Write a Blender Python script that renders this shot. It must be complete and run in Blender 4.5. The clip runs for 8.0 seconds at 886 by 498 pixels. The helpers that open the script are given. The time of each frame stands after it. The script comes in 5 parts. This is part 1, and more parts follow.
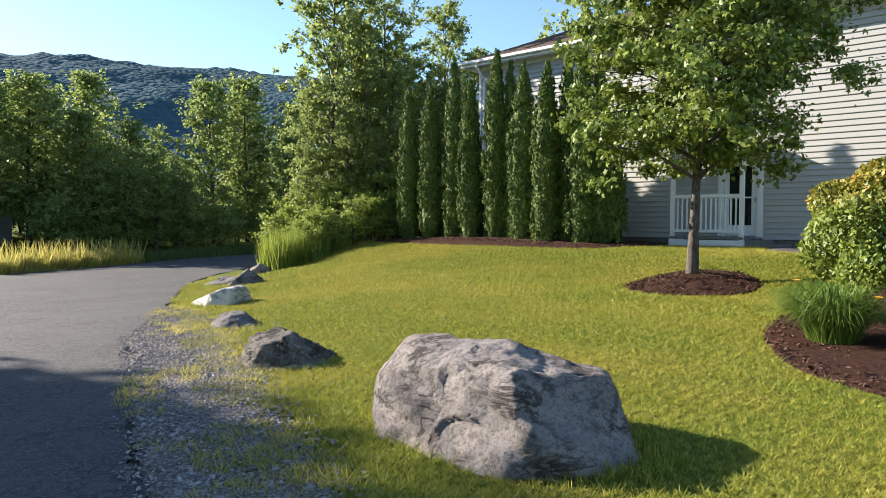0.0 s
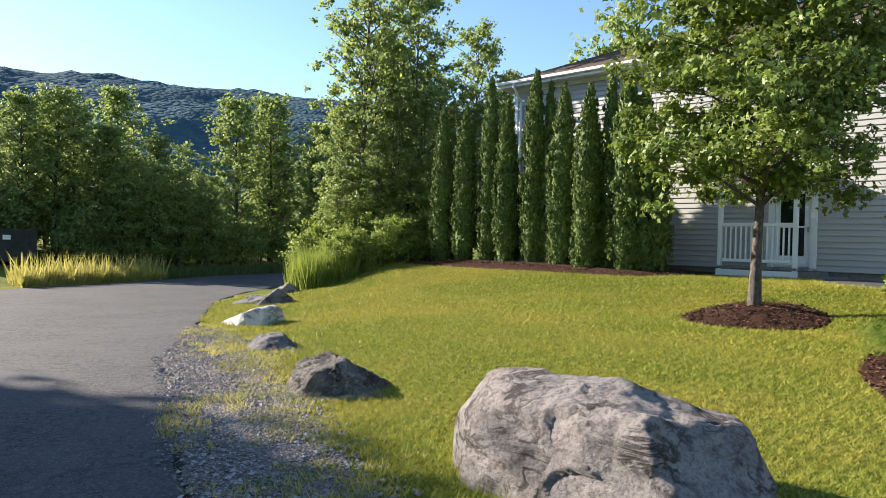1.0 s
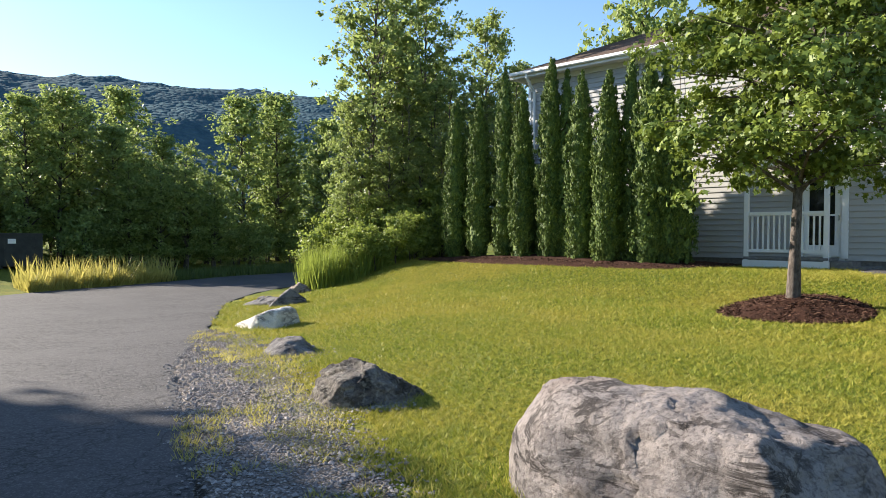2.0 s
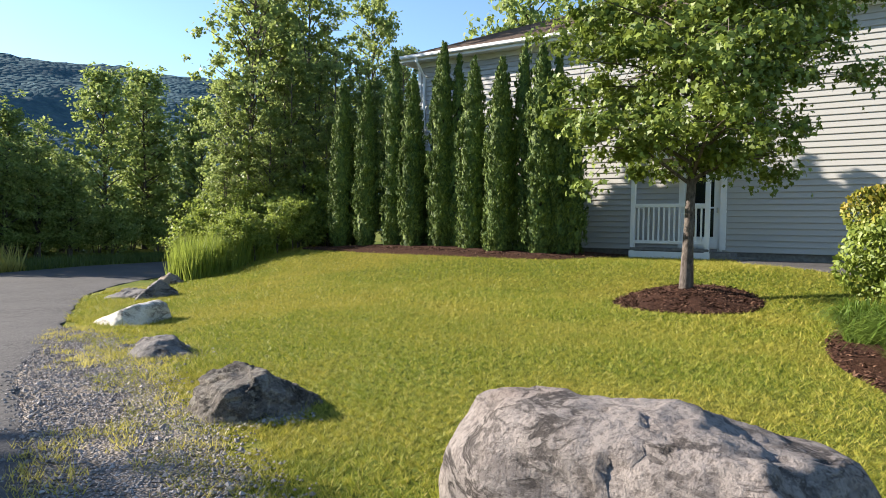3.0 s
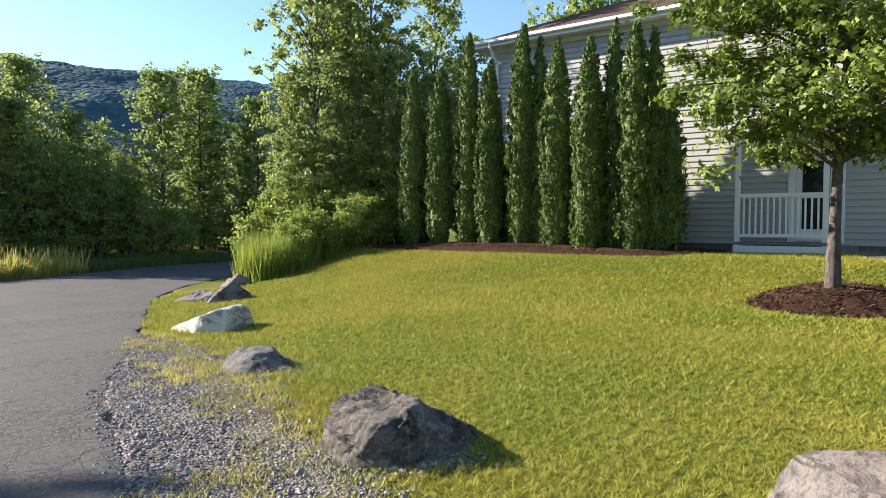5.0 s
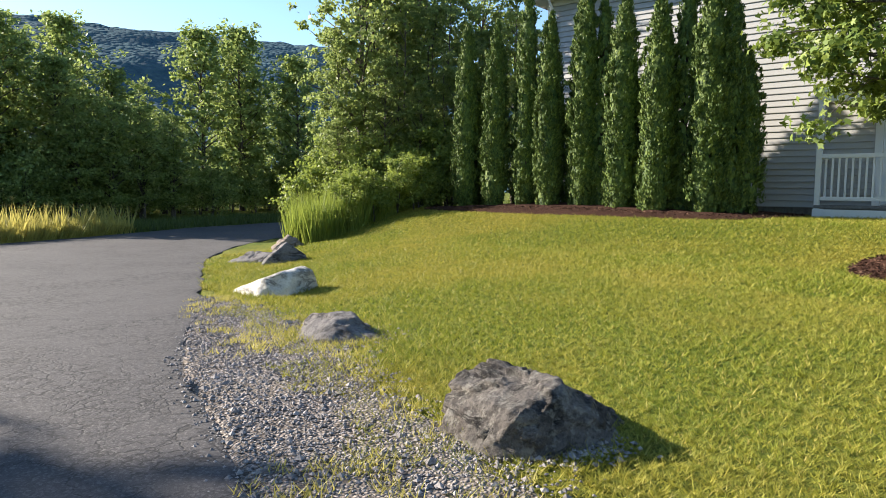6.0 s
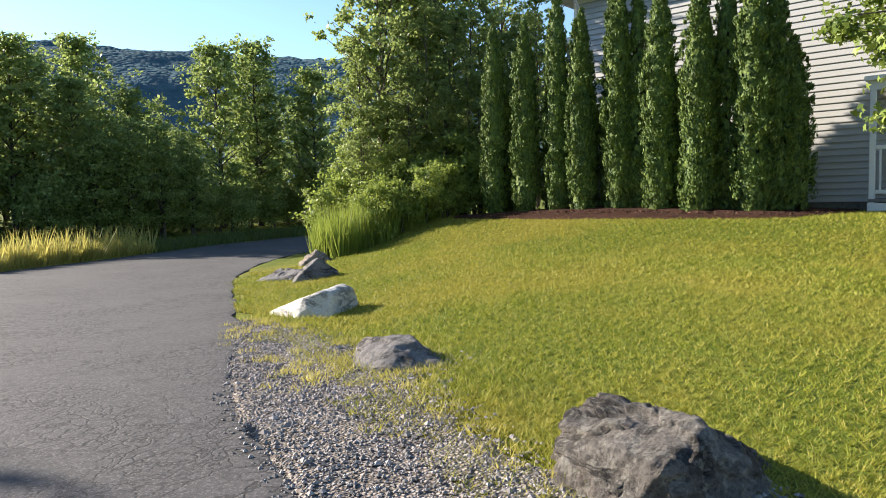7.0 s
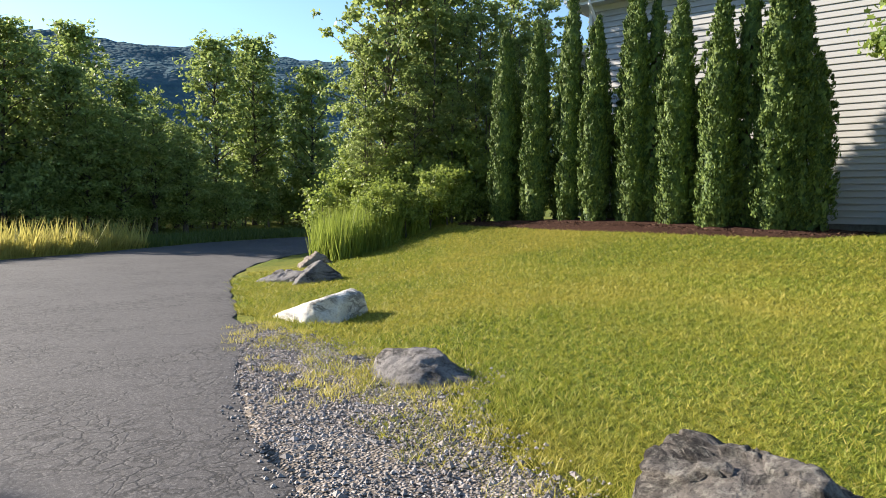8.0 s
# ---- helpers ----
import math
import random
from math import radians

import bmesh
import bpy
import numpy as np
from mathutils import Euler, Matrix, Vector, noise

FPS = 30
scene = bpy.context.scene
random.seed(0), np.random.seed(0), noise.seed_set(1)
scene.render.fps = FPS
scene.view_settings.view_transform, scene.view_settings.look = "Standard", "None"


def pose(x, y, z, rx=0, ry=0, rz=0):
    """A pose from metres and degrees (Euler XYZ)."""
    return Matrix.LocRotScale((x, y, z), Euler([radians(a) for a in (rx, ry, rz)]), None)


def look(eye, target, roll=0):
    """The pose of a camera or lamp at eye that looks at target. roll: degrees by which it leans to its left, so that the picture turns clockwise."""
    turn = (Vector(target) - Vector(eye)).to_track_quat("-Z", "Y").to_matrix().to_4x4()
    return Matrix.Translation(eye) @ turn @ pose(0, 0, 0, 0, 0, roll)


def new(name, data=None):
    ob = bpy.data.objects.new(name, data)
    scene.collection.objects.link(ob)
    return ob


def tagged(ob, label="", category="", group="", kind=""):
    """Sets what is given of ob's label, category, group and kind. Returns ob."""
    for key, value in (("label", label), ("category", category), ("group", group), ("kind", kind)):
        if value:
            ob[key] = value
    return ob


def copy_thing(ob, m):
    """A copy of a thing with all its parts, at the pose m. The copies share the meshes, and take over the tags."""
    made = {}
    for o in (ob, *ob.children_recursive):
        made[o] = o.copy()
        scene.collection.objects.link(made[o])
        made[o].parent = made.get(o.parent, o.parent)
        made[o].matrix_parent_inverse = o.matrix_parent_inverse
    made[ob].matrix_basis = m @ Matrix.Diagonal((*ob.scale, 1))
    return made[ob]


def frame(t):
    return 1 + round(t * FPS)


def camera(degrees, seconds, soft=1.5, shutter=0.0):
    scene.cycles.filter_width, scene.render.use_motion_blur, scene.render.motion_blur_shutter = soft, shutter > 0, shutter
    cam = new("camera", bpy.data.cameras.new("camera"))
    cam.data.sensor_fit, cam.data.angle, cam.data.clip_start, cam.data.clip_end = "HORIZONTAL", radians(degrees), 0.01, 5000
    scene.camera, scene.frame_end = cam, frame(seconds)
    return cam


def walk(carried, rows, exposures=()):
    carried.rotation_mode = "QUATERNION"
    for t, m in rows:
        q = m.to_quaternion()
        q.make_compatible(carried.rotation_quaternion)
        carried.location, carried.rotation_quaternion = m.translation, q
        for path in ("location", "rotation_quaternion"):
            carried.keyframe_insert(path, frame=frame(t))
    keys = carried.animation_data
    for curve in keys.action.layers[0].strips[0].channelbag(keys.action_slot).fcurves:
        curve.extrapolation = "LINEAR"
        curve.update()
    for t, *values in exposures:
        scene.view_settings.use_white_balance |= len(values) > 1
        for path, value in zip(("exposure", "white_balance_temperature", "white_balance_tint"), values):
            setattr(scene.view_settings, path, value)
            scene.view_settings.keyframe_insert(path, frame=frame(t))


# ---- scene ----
cam = camera(64.4, 8.0, soft=0.6)
PATH = [
    (0, (0.009, 0.033, 1.481), (1.416, 1.451, 1.398), 0.2),
    (0.2, (0.025, 0.229, 1.461), (1.465, 1.614, 1.382), 1.79),
    (0.5, (0.048, 0.523, 1.432), (1.462, 1.936, 1.399), 0.9),
    (0.8, (0.066, 0.761, 1.425), (1.404, 2.246, 1.382), 1.84),
    (1, (0.078, 0.919, 1.421), (1.454, 2.37, 1.406), 1.6),
    (1.2, (0.078, 1.083, 1.429), (1.457, 2.531, 1.394), 1.4),
    (2.3, (0.376, 1.753, 1.404), (1.746, 3.211, 1.385), 0.2),
    (2.5, (0.439, 1.912, 1.416), (1.905, 3.272, 1.38), 0.2),
    (2.7, (0.534, 2.066, 1.401), (2.054, 3.361, 1.3), 0.37),
    (3, (0.676, 2.297, 1.379), (2.27, 3.504, 1.328), 1.1),
    (3.2, (0.731, 2.431, 1.381), (2.424, 3.496, 1.391), -0.34),
    (3.5, (0.814, 2.632, 1.384), (2.606, 3.52, 1.396), -0.5),
    (3.7, (0.826, 2.778, 1.385), (2.672, 3.549, 1.393), 0.08),
    (4, (0.845, 2.997, 1.387), (2.657, 3.842, 1.352), 1.2),
    (4.2, (0.904, 3.166, 1.378), (2.652, 4.136, 1.31), 2.71),
    (4.5, (0.993, 3.42, 1.365), (2.615, 4.583, 1.242), 1.6),
    (4.7, (1.01, 3.599, 1.348), (2.575, 4.839, 1.23), 1.5),
    (5, (1.036, 3.867, 1.322), (2.554, 5.169, 1.263), 0.4),
    (5.2, (1.097, 4.071, 1.31), (2.568, 5.419, 1.177), -0.2),
    (6.3, (1.077, 5.05, 1.246), (2.536, 6.407, 1.073), 1),
    (6.5, (1.12, 5.216, 1.258), (2.616, 6.53, 1.071), 0.8),
    (6.8, (1.18, 5.442, 1.268), (2.647, 6.794, 1.126), 0.02),
    (7, (1.22, 5.592, 1.275), (2.65, 6.983, 1.133), -1.4),
    (7.2, (1.218, 5.729, 1.271), (2.61, 7.159, 1.132), -0.64),
    (7.5, (1.215, 5.935, 1.264), (2.659, 7.314, 1.158), -2.3),
    (7.7, (1.263, 6.061, 1.252), (2.713, 7.428, 1.085), -1.34),
    (8, (1.336, 6.249, 1.234), (2.788, 7.618, 1.112), 1),
]
walk(cam, [(t, look(eye, target, roll)) for t, eye, target, roll in PATH])

# ---- world, sun, exposure ----
SUN_EL, SUN_AZ = 24.0, -22.0        # the sun stands ahead and to the left; azimuth clockwise from +y
world = bpy.data.worlds.new("world")
scene.world = world
world.use_nodes = True
wn = world.node_tree
sky = wn.nodes.new("ShaderNodeTexSky")
sky.sky_type = "NISHITA"
sky.sun_disc = False
sky.sun_elevation, sky.sun_rotation = radians(SUN_EL), radians(SUN_AZ)
sky.air_density, sky.dust_density, sky.ozone_density = 1.0, 0.25, 3.5
wn.nodes["Background"].inputs["Strength"].default_value = 0.092
wn.links.new(sky.outputs["Color"], wn.nodes["Background"].inputs["Color"])
sun = new("sun", bpy.data.lights.new("sun", "SUN"))
sun.data.energy, sun.data.angle, sun.data.color = 5.0, radians(0.5), (1.0, 0.9, 0.79)
to_sun = Vector((math.sin(radians(SUN_AZ)) * math.cos(radians(SUN_EL)), math.cos(radians(SUN_AZ)) * math.cos(radians(SUN_EL)), math.sin(radians(SUN_EL))))
sun.matrix_world = look(to_sun * 200, (0, 0, 0))
scene.view_settings.exposure = 1.55


# ---- materials ----
class Mat:
    """A small builder round one node material."""

    def __init__(self, name, rough=0.7, metal=0.0, spec=0.5):
        self.m = bpy.data.materials.new(name)
        self.m.use_nodes = True
        self.t = self.m.node_tree
        self.b = self.t.nodes["Principled BSDF"]
        self.b.inputs["Roughness"].default_value = rough
        self.b.inputs["Metallic"].default_value = metal
        self.b.inputs["Specular IOR Level"].default_value = spec
        self.coord = self.t.nodes.new("ShaderNodeTexCoord").outputs["Object"]

    def world_coord(self):
        self.coord = self.t.nodes.new("ShaderNodeNewGeometry").outputs["Position"]
        return self

    def link(self, a, b):
        self.t.links.new(a, b)

    def scaled(self, sx, sy, sz):
        n = self.t.nodes.new("ShaderNodeMapping")
        n.inputs["Scale"].default_value = (sx, sy, sz)
        self.link(self.coord, n.inputs["Vector"])
        return n.outputs["Vector"]

    def noise(self, scale, detail=4, rough=0.6, vec=None, distort=0.0):
        n = self.t.nodes.new("ShaderNodeTexNoise")
        n.inputs["Scale"].default_value, n.inputs["Detail"].default_value = scale, detail
        n.inputs["Roughness"].default_value, n.inputs["Distortion"].default_value = rough, distort
        self.link(vec or self.coord, n.inputs["Vector"])
        return n.outputs["Fac"]

    def voronoi(self, scale, feature="F1", vec=None, out="Distance", rand=1.0):
        n = self.t.nodes.new("ShaderNodeTexVoronoi")
        n.feature = feature
        n.inputs["Scale"].default_value, n.inputs["Randomness"].default_value = scale, rand
        self.link(vec or self.coord, n.inputs["Vector"])
        return n.outputs[out]

    def ramp(self, fac, stops, smooth=False):
        n = self.t.nodes.new("ShaderNodeValToRGB")
        r = n.color_ramp
        r.interpolation = "EASE" if smooth else "LINEAR"
        while len(r.elements) < len(stops):
            r.elements.new(0.5)
        for e, (p, c) in zip(r.elements, stops):
            e.position = p
            e.color = (c, c, c, 1) if isinstance(c, (int, float)) else (*c, 1)
        self.link(fac, n.inputs["Fac"])
        return n.outputs["Color"]

    def mix(self, fac, a, b, mode="MIX"):
        n = self.t.nodes.new("ShaderNodeMix")
        n.data_type, n.blend_type = "RGBA", mode
        for v, k in ((fac, 0), (a, 6), (b, 7)):
            if isinstance(v, (int, float)):
                n.inputs[k].default_value = v if k == 0 else (v, v, v, 1)
            elif isinstance(v, tuple):
                n.inputs[k].default_value = (*v, 1)
            else:
                self.link(v, n.inputs[k])
        return n.outputs[2]

    def math(self, op, a, b=0.0):
        n = self.t.nodes.new("ShaderNodeMath")
        n.operation = op
        for v, k in ((a, 0), (b, 1)):
            if isinstance(v, (int, float)):
                n.inputs[k].default_value = v
            else:
                self.link(v, n.inputs[k])
        return n.outputs[0]

    def island(self):
        return self.t.nodes.new("ShaderNodeNewGeometry").outputs["Random Per Island"]

    def chance(self):
        return self.t.nodes.new("ShaderNodeObjectInfo").outputs["Random"]

    def color(self, c):
        if isinstance(c, tuple):
            self.b.inputs["Base Color"].default_value = (*c, 1)
        else:
            self.link(c, self.b.inputs["Base Color"])
        return self

    def bump(self, h, strength=0.4, dist=0.02):
        n = self.t.nodes.new("ShaderNodeBump")
        n.inputs["Strength"].default_value, n.inputs["Distance"].default_value = strength, dist
        self.link(h, n.inputs["Height"])
        self.link(n.outputs["Normal"], self.b.inputs["Normal"])
        return self

    def translucent(self, col, fac):
        tr = self.t.nodes.new("ShaderNodeBsdfTranslucent")
        if isinstance(col, tuple):
            tr.inputs["Color"].default_value = (*col, 1)
        else:
            self.link(col, tr.inputs["Color"])
        mx = self.t.nodes.new("ShaderNodeMixShader")
        mx.inputs[0].default_value = fac
        self.link(self.b.outputs[0], mx.inputs[1])
        self.link(tr.outputs[0], mx.inputs[2])
        self.link(mx.outputs[0], self.t.nodes["Material Output"].inputs["Surface"])
        return self


def leaf_mat(name, dark, mid, light, trans=0.3, rough=0.5, warm=None, patch=0.55):
    a = Mat(name, rough, spec=0.3)
    c = a.ramp(a.island(), [(0.0, dark), (0.5, mid), (1.0, light)])
    big = a.noise(0.9, 2)
    c = a.mix(a.ramp(big, [(0.35, 0.0), (0.7, patch)]), c, light)
    if warm:
        z = a.t.nodes.new("ShaderNodeSeparateXYZ")
        a.link(a.coord, z.inputs[0])
        up = a.math("ADD", z.outputs["Z"], a.math("MULTIPLY", a.noise(3.0, 3), 1.2))
        top = a.ramp(a.math("MULTIPLY", up, 0.3), [(0.6, 0.0), (0.8, 1.0)])
        c = a.mix(a.math("MULTIPLY", top, a.ramp(a.island(), [(0.3, 0.15), (0.75, 1.0)])), c, warm)
    a.color(c)
    a.translucent(a.mix(0.5, c, light), trans)
    return a.m


def make_materials():
    M = {}
    # lawn soil and short grass
    a = Mat("lawn", 0.9, spec=0.1).world_coord()
    n1, n2, n3 = a.noise(0.35, 3), a.noise(2.2, 4), a.noise(60, 3)
    c = a.ramp(n3, [(0.3, (0.07, 0.1, 0.014)), (0.7, (0.19, 0.22, 0.03))])
    c = a.mix(a.ramp(n1, [(0.42, 0.0), (0.66, 0.75)]), c, (0.27, 0.24, 0.04))
    c = a.mix(a.ramp(n2, [(0.5, 0.0), (0.75, 0.35)]), c, (0.09, 0.13, 0.02))
    tuft = a.noise(13, 5, 0.7)
    c = a.mix(a.ramp(tuft, [(0.36, 0.75), (0.56, 0.0)]), c, (0.045, 0.07, 0.012))
    a.color(c).bump(a.math("ADD", n3, tuft), 0.8, 0.04)
    M["lawn"] = a.m
    # grass blades
    a = Mat("grass_blade", 0.55, spec=0.2).world_coord()
    isl = a.island()
    c = a.ramp(isl, [(0.0, (0.15, 0.205, 0.02)), (0.55, (0.29, 0.32, 0.038)), (0.88, (0.43, 0.39, 0.065)), (1.0, (0.58, 0.47, 0.16))])
    c = a.mix(a.ramp(a.noise(0.35, 3), [(0.42, 0.0), (0.66, 0.7)]), c, (0.45, 0.375, 0.075))
    c = a.mix(a.ramp(a.noise(1.7, 4), [(0.52, 0.0), (0.75, 0.5)]), c, (0.14, 0.22, 0.026))
    tuft = a.noise(15, 6, 0.8)
    c = a.mix(a.ramp(tuft, [(0.38, 0.75), (0.5, 0.0)]), c, (0.1, 0.135, 0.017))
    c = a.mix(a.ramp(tuft, [(0.52, 0.0), (0.64, 0.8)]), c, (0.48, 0.44, 0.09))
    a.color(c).translucent(c, 0.35)
    M["blade"] = a.m
    # asphalt, old and cracked
    a = Mat("asphalt", 0.85, spec=0.3).world_coord()
    warp = a.t.nodes.new("ShaderNodeVectorMath")
    nz = a.t.nodes.new("ShaderNodeTexNoise")
    nz.inputs["Scale"].default_value, nz.inputs["Detail"].default_value = 2.5, 4
    a.link(a.coord, nz.inputs["Vector"])
    warp.operation = "MULTIPLY_ADD"
    a.link(nz.outputs["Color"], warp.inputs[0])
    warp.inputs[1].default_value = (0.5, 0.5, 0.5)
    a.link(a.coord, warp.inputs[2])
    wv = warp.outputs[0]
    grain = a.noise(220, 2)
    c = a.ramp(grain, [(0.3, (0.024, 0.023, 0.023)), (0.7, (0.112, 0.104, 0.101))])
    c = a.mix(a.ramp(a.noise(0.5, 5), [(0.35, 0.0), (0.7, 0.6)]), c, (0.085, 0.079, 0.077))
    big = a.ramp(a.voronoi(1.1, "DISTANCE_TO_EDGE", wv), [(0.0, 0.0), (0.014, 1.0)])
    small = a.ramp(a.voronoi(6.5, "DISTANCE_TO_EDGE", wv), [(0.0, 0.0), (0.12, 1.0)])
    where = a.ramp(a.noise(0.7, 3), [(0.4, 0.15), (0.56, 1.0)])
    small = a.mix(where, 1.0, small)
    crack = a.math("MULTIPLY", a.mix(0.8, 1.0, big), small)
    c = a.mix(crack, (0.022, 0.021, 0.02), c)
    chipped = a.voronoi(75, "F1", out="Color")
    bw = a.t.nodes.new("ShaderNodeRGBToBW")
    a.link(chipped, bw.inputs[0])
    c = a.mix(a.ramp(bw.outputs[0], [(0.62, 0.0), (0.8, 0.55)]), c, (0.16, 0.15, 0.145))
    c = a.mix(a.ramp(a.noise(24, 5, 0.7), [(0.36, 0.55), (0.5, 0.0)]), c, (0.035, 0.033, 0.034))
    a.color(c).bump(a.math("ADD", a.math("MULTIPLY", crack, 0.6), a.math("MULTIPLY", grain, 0.5)), 0.6, 0.012)
    M["asphalt"] = a.m
    # gravel bed between the loose stones
    a = Mat("gravel_bed", 0.9, spec=0.2).world_coord()
    v = a.voronoi(38, "F1", out="Color")
    g = a.t.nodes.new("ShaderNodeRGBToBW")
    a.link(v, g.inputs[0])
    c = a.ramp(g.outputs[0], [(0.15, (0.1, 0.084, 0.07)), (0.5, (0.235, 0.204, 0.18)), (0.9, (0.41, 0.365, 0.33))])
    c = a.mix(a.ramp(a.noise(1.3, 4), [(0.45, 0.0), (0.7, 0.55)]), c, (0.17, 0.14, 0.1))
    dd = a.voronoi(38)
    c = a.mix(a.ramp(dd, [(0.35, 0.0), (0.75, 0.7)]), c, (0.06, 0.048, 0.036))
    a.color(c).bump(a.ramp(dd, [(0.0, 1.0), (0.7, 0.0)]), 0.9, 0.02)
    M["gravel"] = a.m
    a = Mat("pebble", 0.85, spec=0.3).world_coord()
    c = a.ramp(a.island(), [(0.0, (0.085, 0.072, 0.063)), (0.6, (0.25, 0.212, 0.185)), (1.0, (0.52, 0.46, 0.415))])
    a.color(a.mix(0.4, c, a.ramp(a.noise(90, 3), [(0.3, 0.06), (0.7, 0.36)]))).bump(a.noise(120, 2), 0.4, 0.004)
    M["pebble"] = a.m
    # rocks

    def rock(name, dark, mid, light, blotch, stain=(0.34, 0.29, 0.24), lichen=0.0):
        """Stone with wavy layers, dark seams, brown stains and a fine pitted grain."""
        r = Mat(name, 0.88, spec=0.2)
        layers = r.noise(2.6, 9, 0.6, r.scaled(1.3, 0.8, 3.2), 0.8)
        fine = r.noise(34, 6, 0.75)
        pits = r.noise(95, 3, 0.7)
        c = r.ramp(layers, [(0.3, mid), (0.48, light), (0.6, tuple(0.8 * a + 0.2 * b for a, b in zip(light, mid))), (0.75, mid)])
        c = r.mix(r.ramp(r.noise(5.0, 7, 0.7), [(0.5, 0.0), (0.64, blotch)]), c, dark)
        c = r.mix(r.ramp(r.noise(1.7, 4), [(0.52, 0.0), (0.72, 0.6)]), c, stain)
        c = r.mix(r.ramp(fine, [(0.38, 0.6), (0.52, 0.0)]), c, dark)
        c = r.mix(r.ramp(pits, [(0.58, 0.0), (0.72, 0.5)]), c, tuple(min(1, 1.25 * v) for v in light))
        if lichen:
            c = r.mix(r.ramp(r.noise(11, 6, 0.75), [(0.5, 0.0), (0.6, lichen)]), c, (0.42, 0.4, 0.34))
        veins = r.noise(2.3, 10, 0.66, r.scaled(1.0, 0.7, 2.2), 1.1)
        cracks = r.ramp(veins, [(0.46, 1.0), (0.488, 0.0), (0.512, 0.0), (0.54, 1.0)])
        where = r.ramp(r.noise(2.6, 3), [(0.42, 0.05), (0.58, 0.75)])
        cracks = r.mix(where, 1.0, cracks)
        c = r.mix(cracks, tuple(0.5 * v for v in dark), c)
        h = r.math("ADD", r.math("MULTIPLY", layers, 0.8), r.math("ADD", r.math("MULTIPLY", fine, 0.5), r.math("MULTIPLY", pits, 0.16)))
        r.color(c).bump(r.math("ADD", h, r.math("MULTIPLY", cracks, 0.3)), 1.0, 0.07)
        return r.m
    M["rock_pale"] = rock("rock_pale", (0.07, 0.058, 0.052), (0.235, 0.205, 0.188), (0.36, 0.32, 0.295), 0.32, (0.29, 0.225, 0.19))
    M["rock_dark"] = rock("rock_dark", (0.025, 0.023, 0.022), (0.078, 0.07, 0.064), (0.19, 0.17, 0.15), 0.75, (0.115, 0.092, 0.07), 0.45)
    M["rock_grey"] = rock("rock_grey", (0.045, 0.043, 0.043), (0.14, 0.132, 0.128), (0.26, 0.245, 0.235), 0.5)
    M["rock_brown"] = rock("rock_brown", (0.09, 0.075, 0.06), (0.24, 0.2, 0.16), (0.36, 0.3, 0.25), 0.4)
    M["rock_white"] = rock("rock_white", (0.4, 0.37, 0.32), (0.66, 0.63, 0.58), (0.8, 0.78, 0.73), 0.15, (0.6, 0.53, 0.42))
    # mulch
    a = Mat("mulch", 0.95, spec=0.1).world_coord()
    n = a.noise(45, 4, 0.7, a.scaled(1, 1, 1), 1.0)
    c = a.ramp(n, [(0.3, (0.018, 0.009, 0.006)), (0.55, (0.075, 0.036, 0.024)), (0.75, (0.15, 0.085, 0.055))])
    a.color(c).bump(n, 1.0, 0.04)
    M["mulch"] = a.m
    a = Mat("mulch_chip", 0.9, spec=0.1)
    a.color(a.ramp(a.island(), [(0.0, (0.02, 0.01, 0.007)), (0.6, (0.085, 0.042, 0.028)), (1.0, (0.2, 0.12, 0.08))]))
    M["chip"] = a.m
    # house
    a = Mat("vinyl_siding", 0.45, spec=0.4)
    c = a.mix(a.ramp(a.noise(1.2, 4, vec=a.scaled(0.3, 0.3, 2)), [(0.4, 0.0), (0.7, 0.25)]), (0.43, 0.422, 0.395), (0.37, 0.363, 0.34))
    c = a.mix(a.math("MULTIPLY", a.chance(), 0.12), c, (0.42, 0.4, 0.35))
    a.color(c).bump(a.noise(30, 3, vec=a.scaled(0.2, 0.1, 3)), 0.08, 0.004)
    M["siding"] = a.m
    a = Mat("white_paint", 0.4, spec=0.4)
    a.color(a.mix(a.ramp(a.noise(6, 4), [(0.5, 0.0), (0.75, 0.2)]), (0.8, 0.8, 0.78), (0.6, 0.59, 0.55)))
    M["white"] = a.m
    a = Mat("concrete", 0.85, spec=0.25)
    nn = a.noise(12, 6)
    a.color(a.ramp(nn, [(0.3, (0.13, 0.123, 0.115)), (0.7, (0.24, 0.23, 0.215))])).bump(nn, 0.2, 0.01)
    M["concrete"] = a.m
    a = Mat("shingles", 0.9, spec=0.2)
    c = a.ramp(a.noise(55, 3), [(0.3, (0.085, 0.058, 0.045)), (0.7, (0.22, 0.16, 0.128))])
    a.color(a.mix(a.math("MULTIPLY", a.chance(), 0.6), c, (0.11, 0.08, 0.065))).bump(a.noise(120, 2), 0.4, 0.01)
    M["shingle"] = a.m
    a = Mat("door_glass", 0.06, spec=0.6)
    a.color((0.012, 0.014, 0.016))
    M["glass_dark"] = a.m
    a = Mat("grey_metal", 0.35, 0.9)
    a.color((0.5, 0.5, 0.5))
    M["metal"] = a.m
    # bark and leaves

    def bark(name, dark, light, sc):
        b = Mat(name, 0.9, spec=0.15)
        n = b.noise(9, 6, 0.7, b.scaled(*sc))
        b.color(b.ramp(n, [(0.32, dark), (0.68, light)])).bump(n, 0.8, 0.02)
        return b.m
    M["bark"] = bark("bark_grey", (0.04, 0.032, 0.027), (0.17, 0.145, 0.125), (2.2, 2.2, 1.0))
    M["bark_dark"] = bark("bark_dark", (0.03, 0.025, 0.02), (0.13, 0.11, 0.09), (2, 2, 0.4))
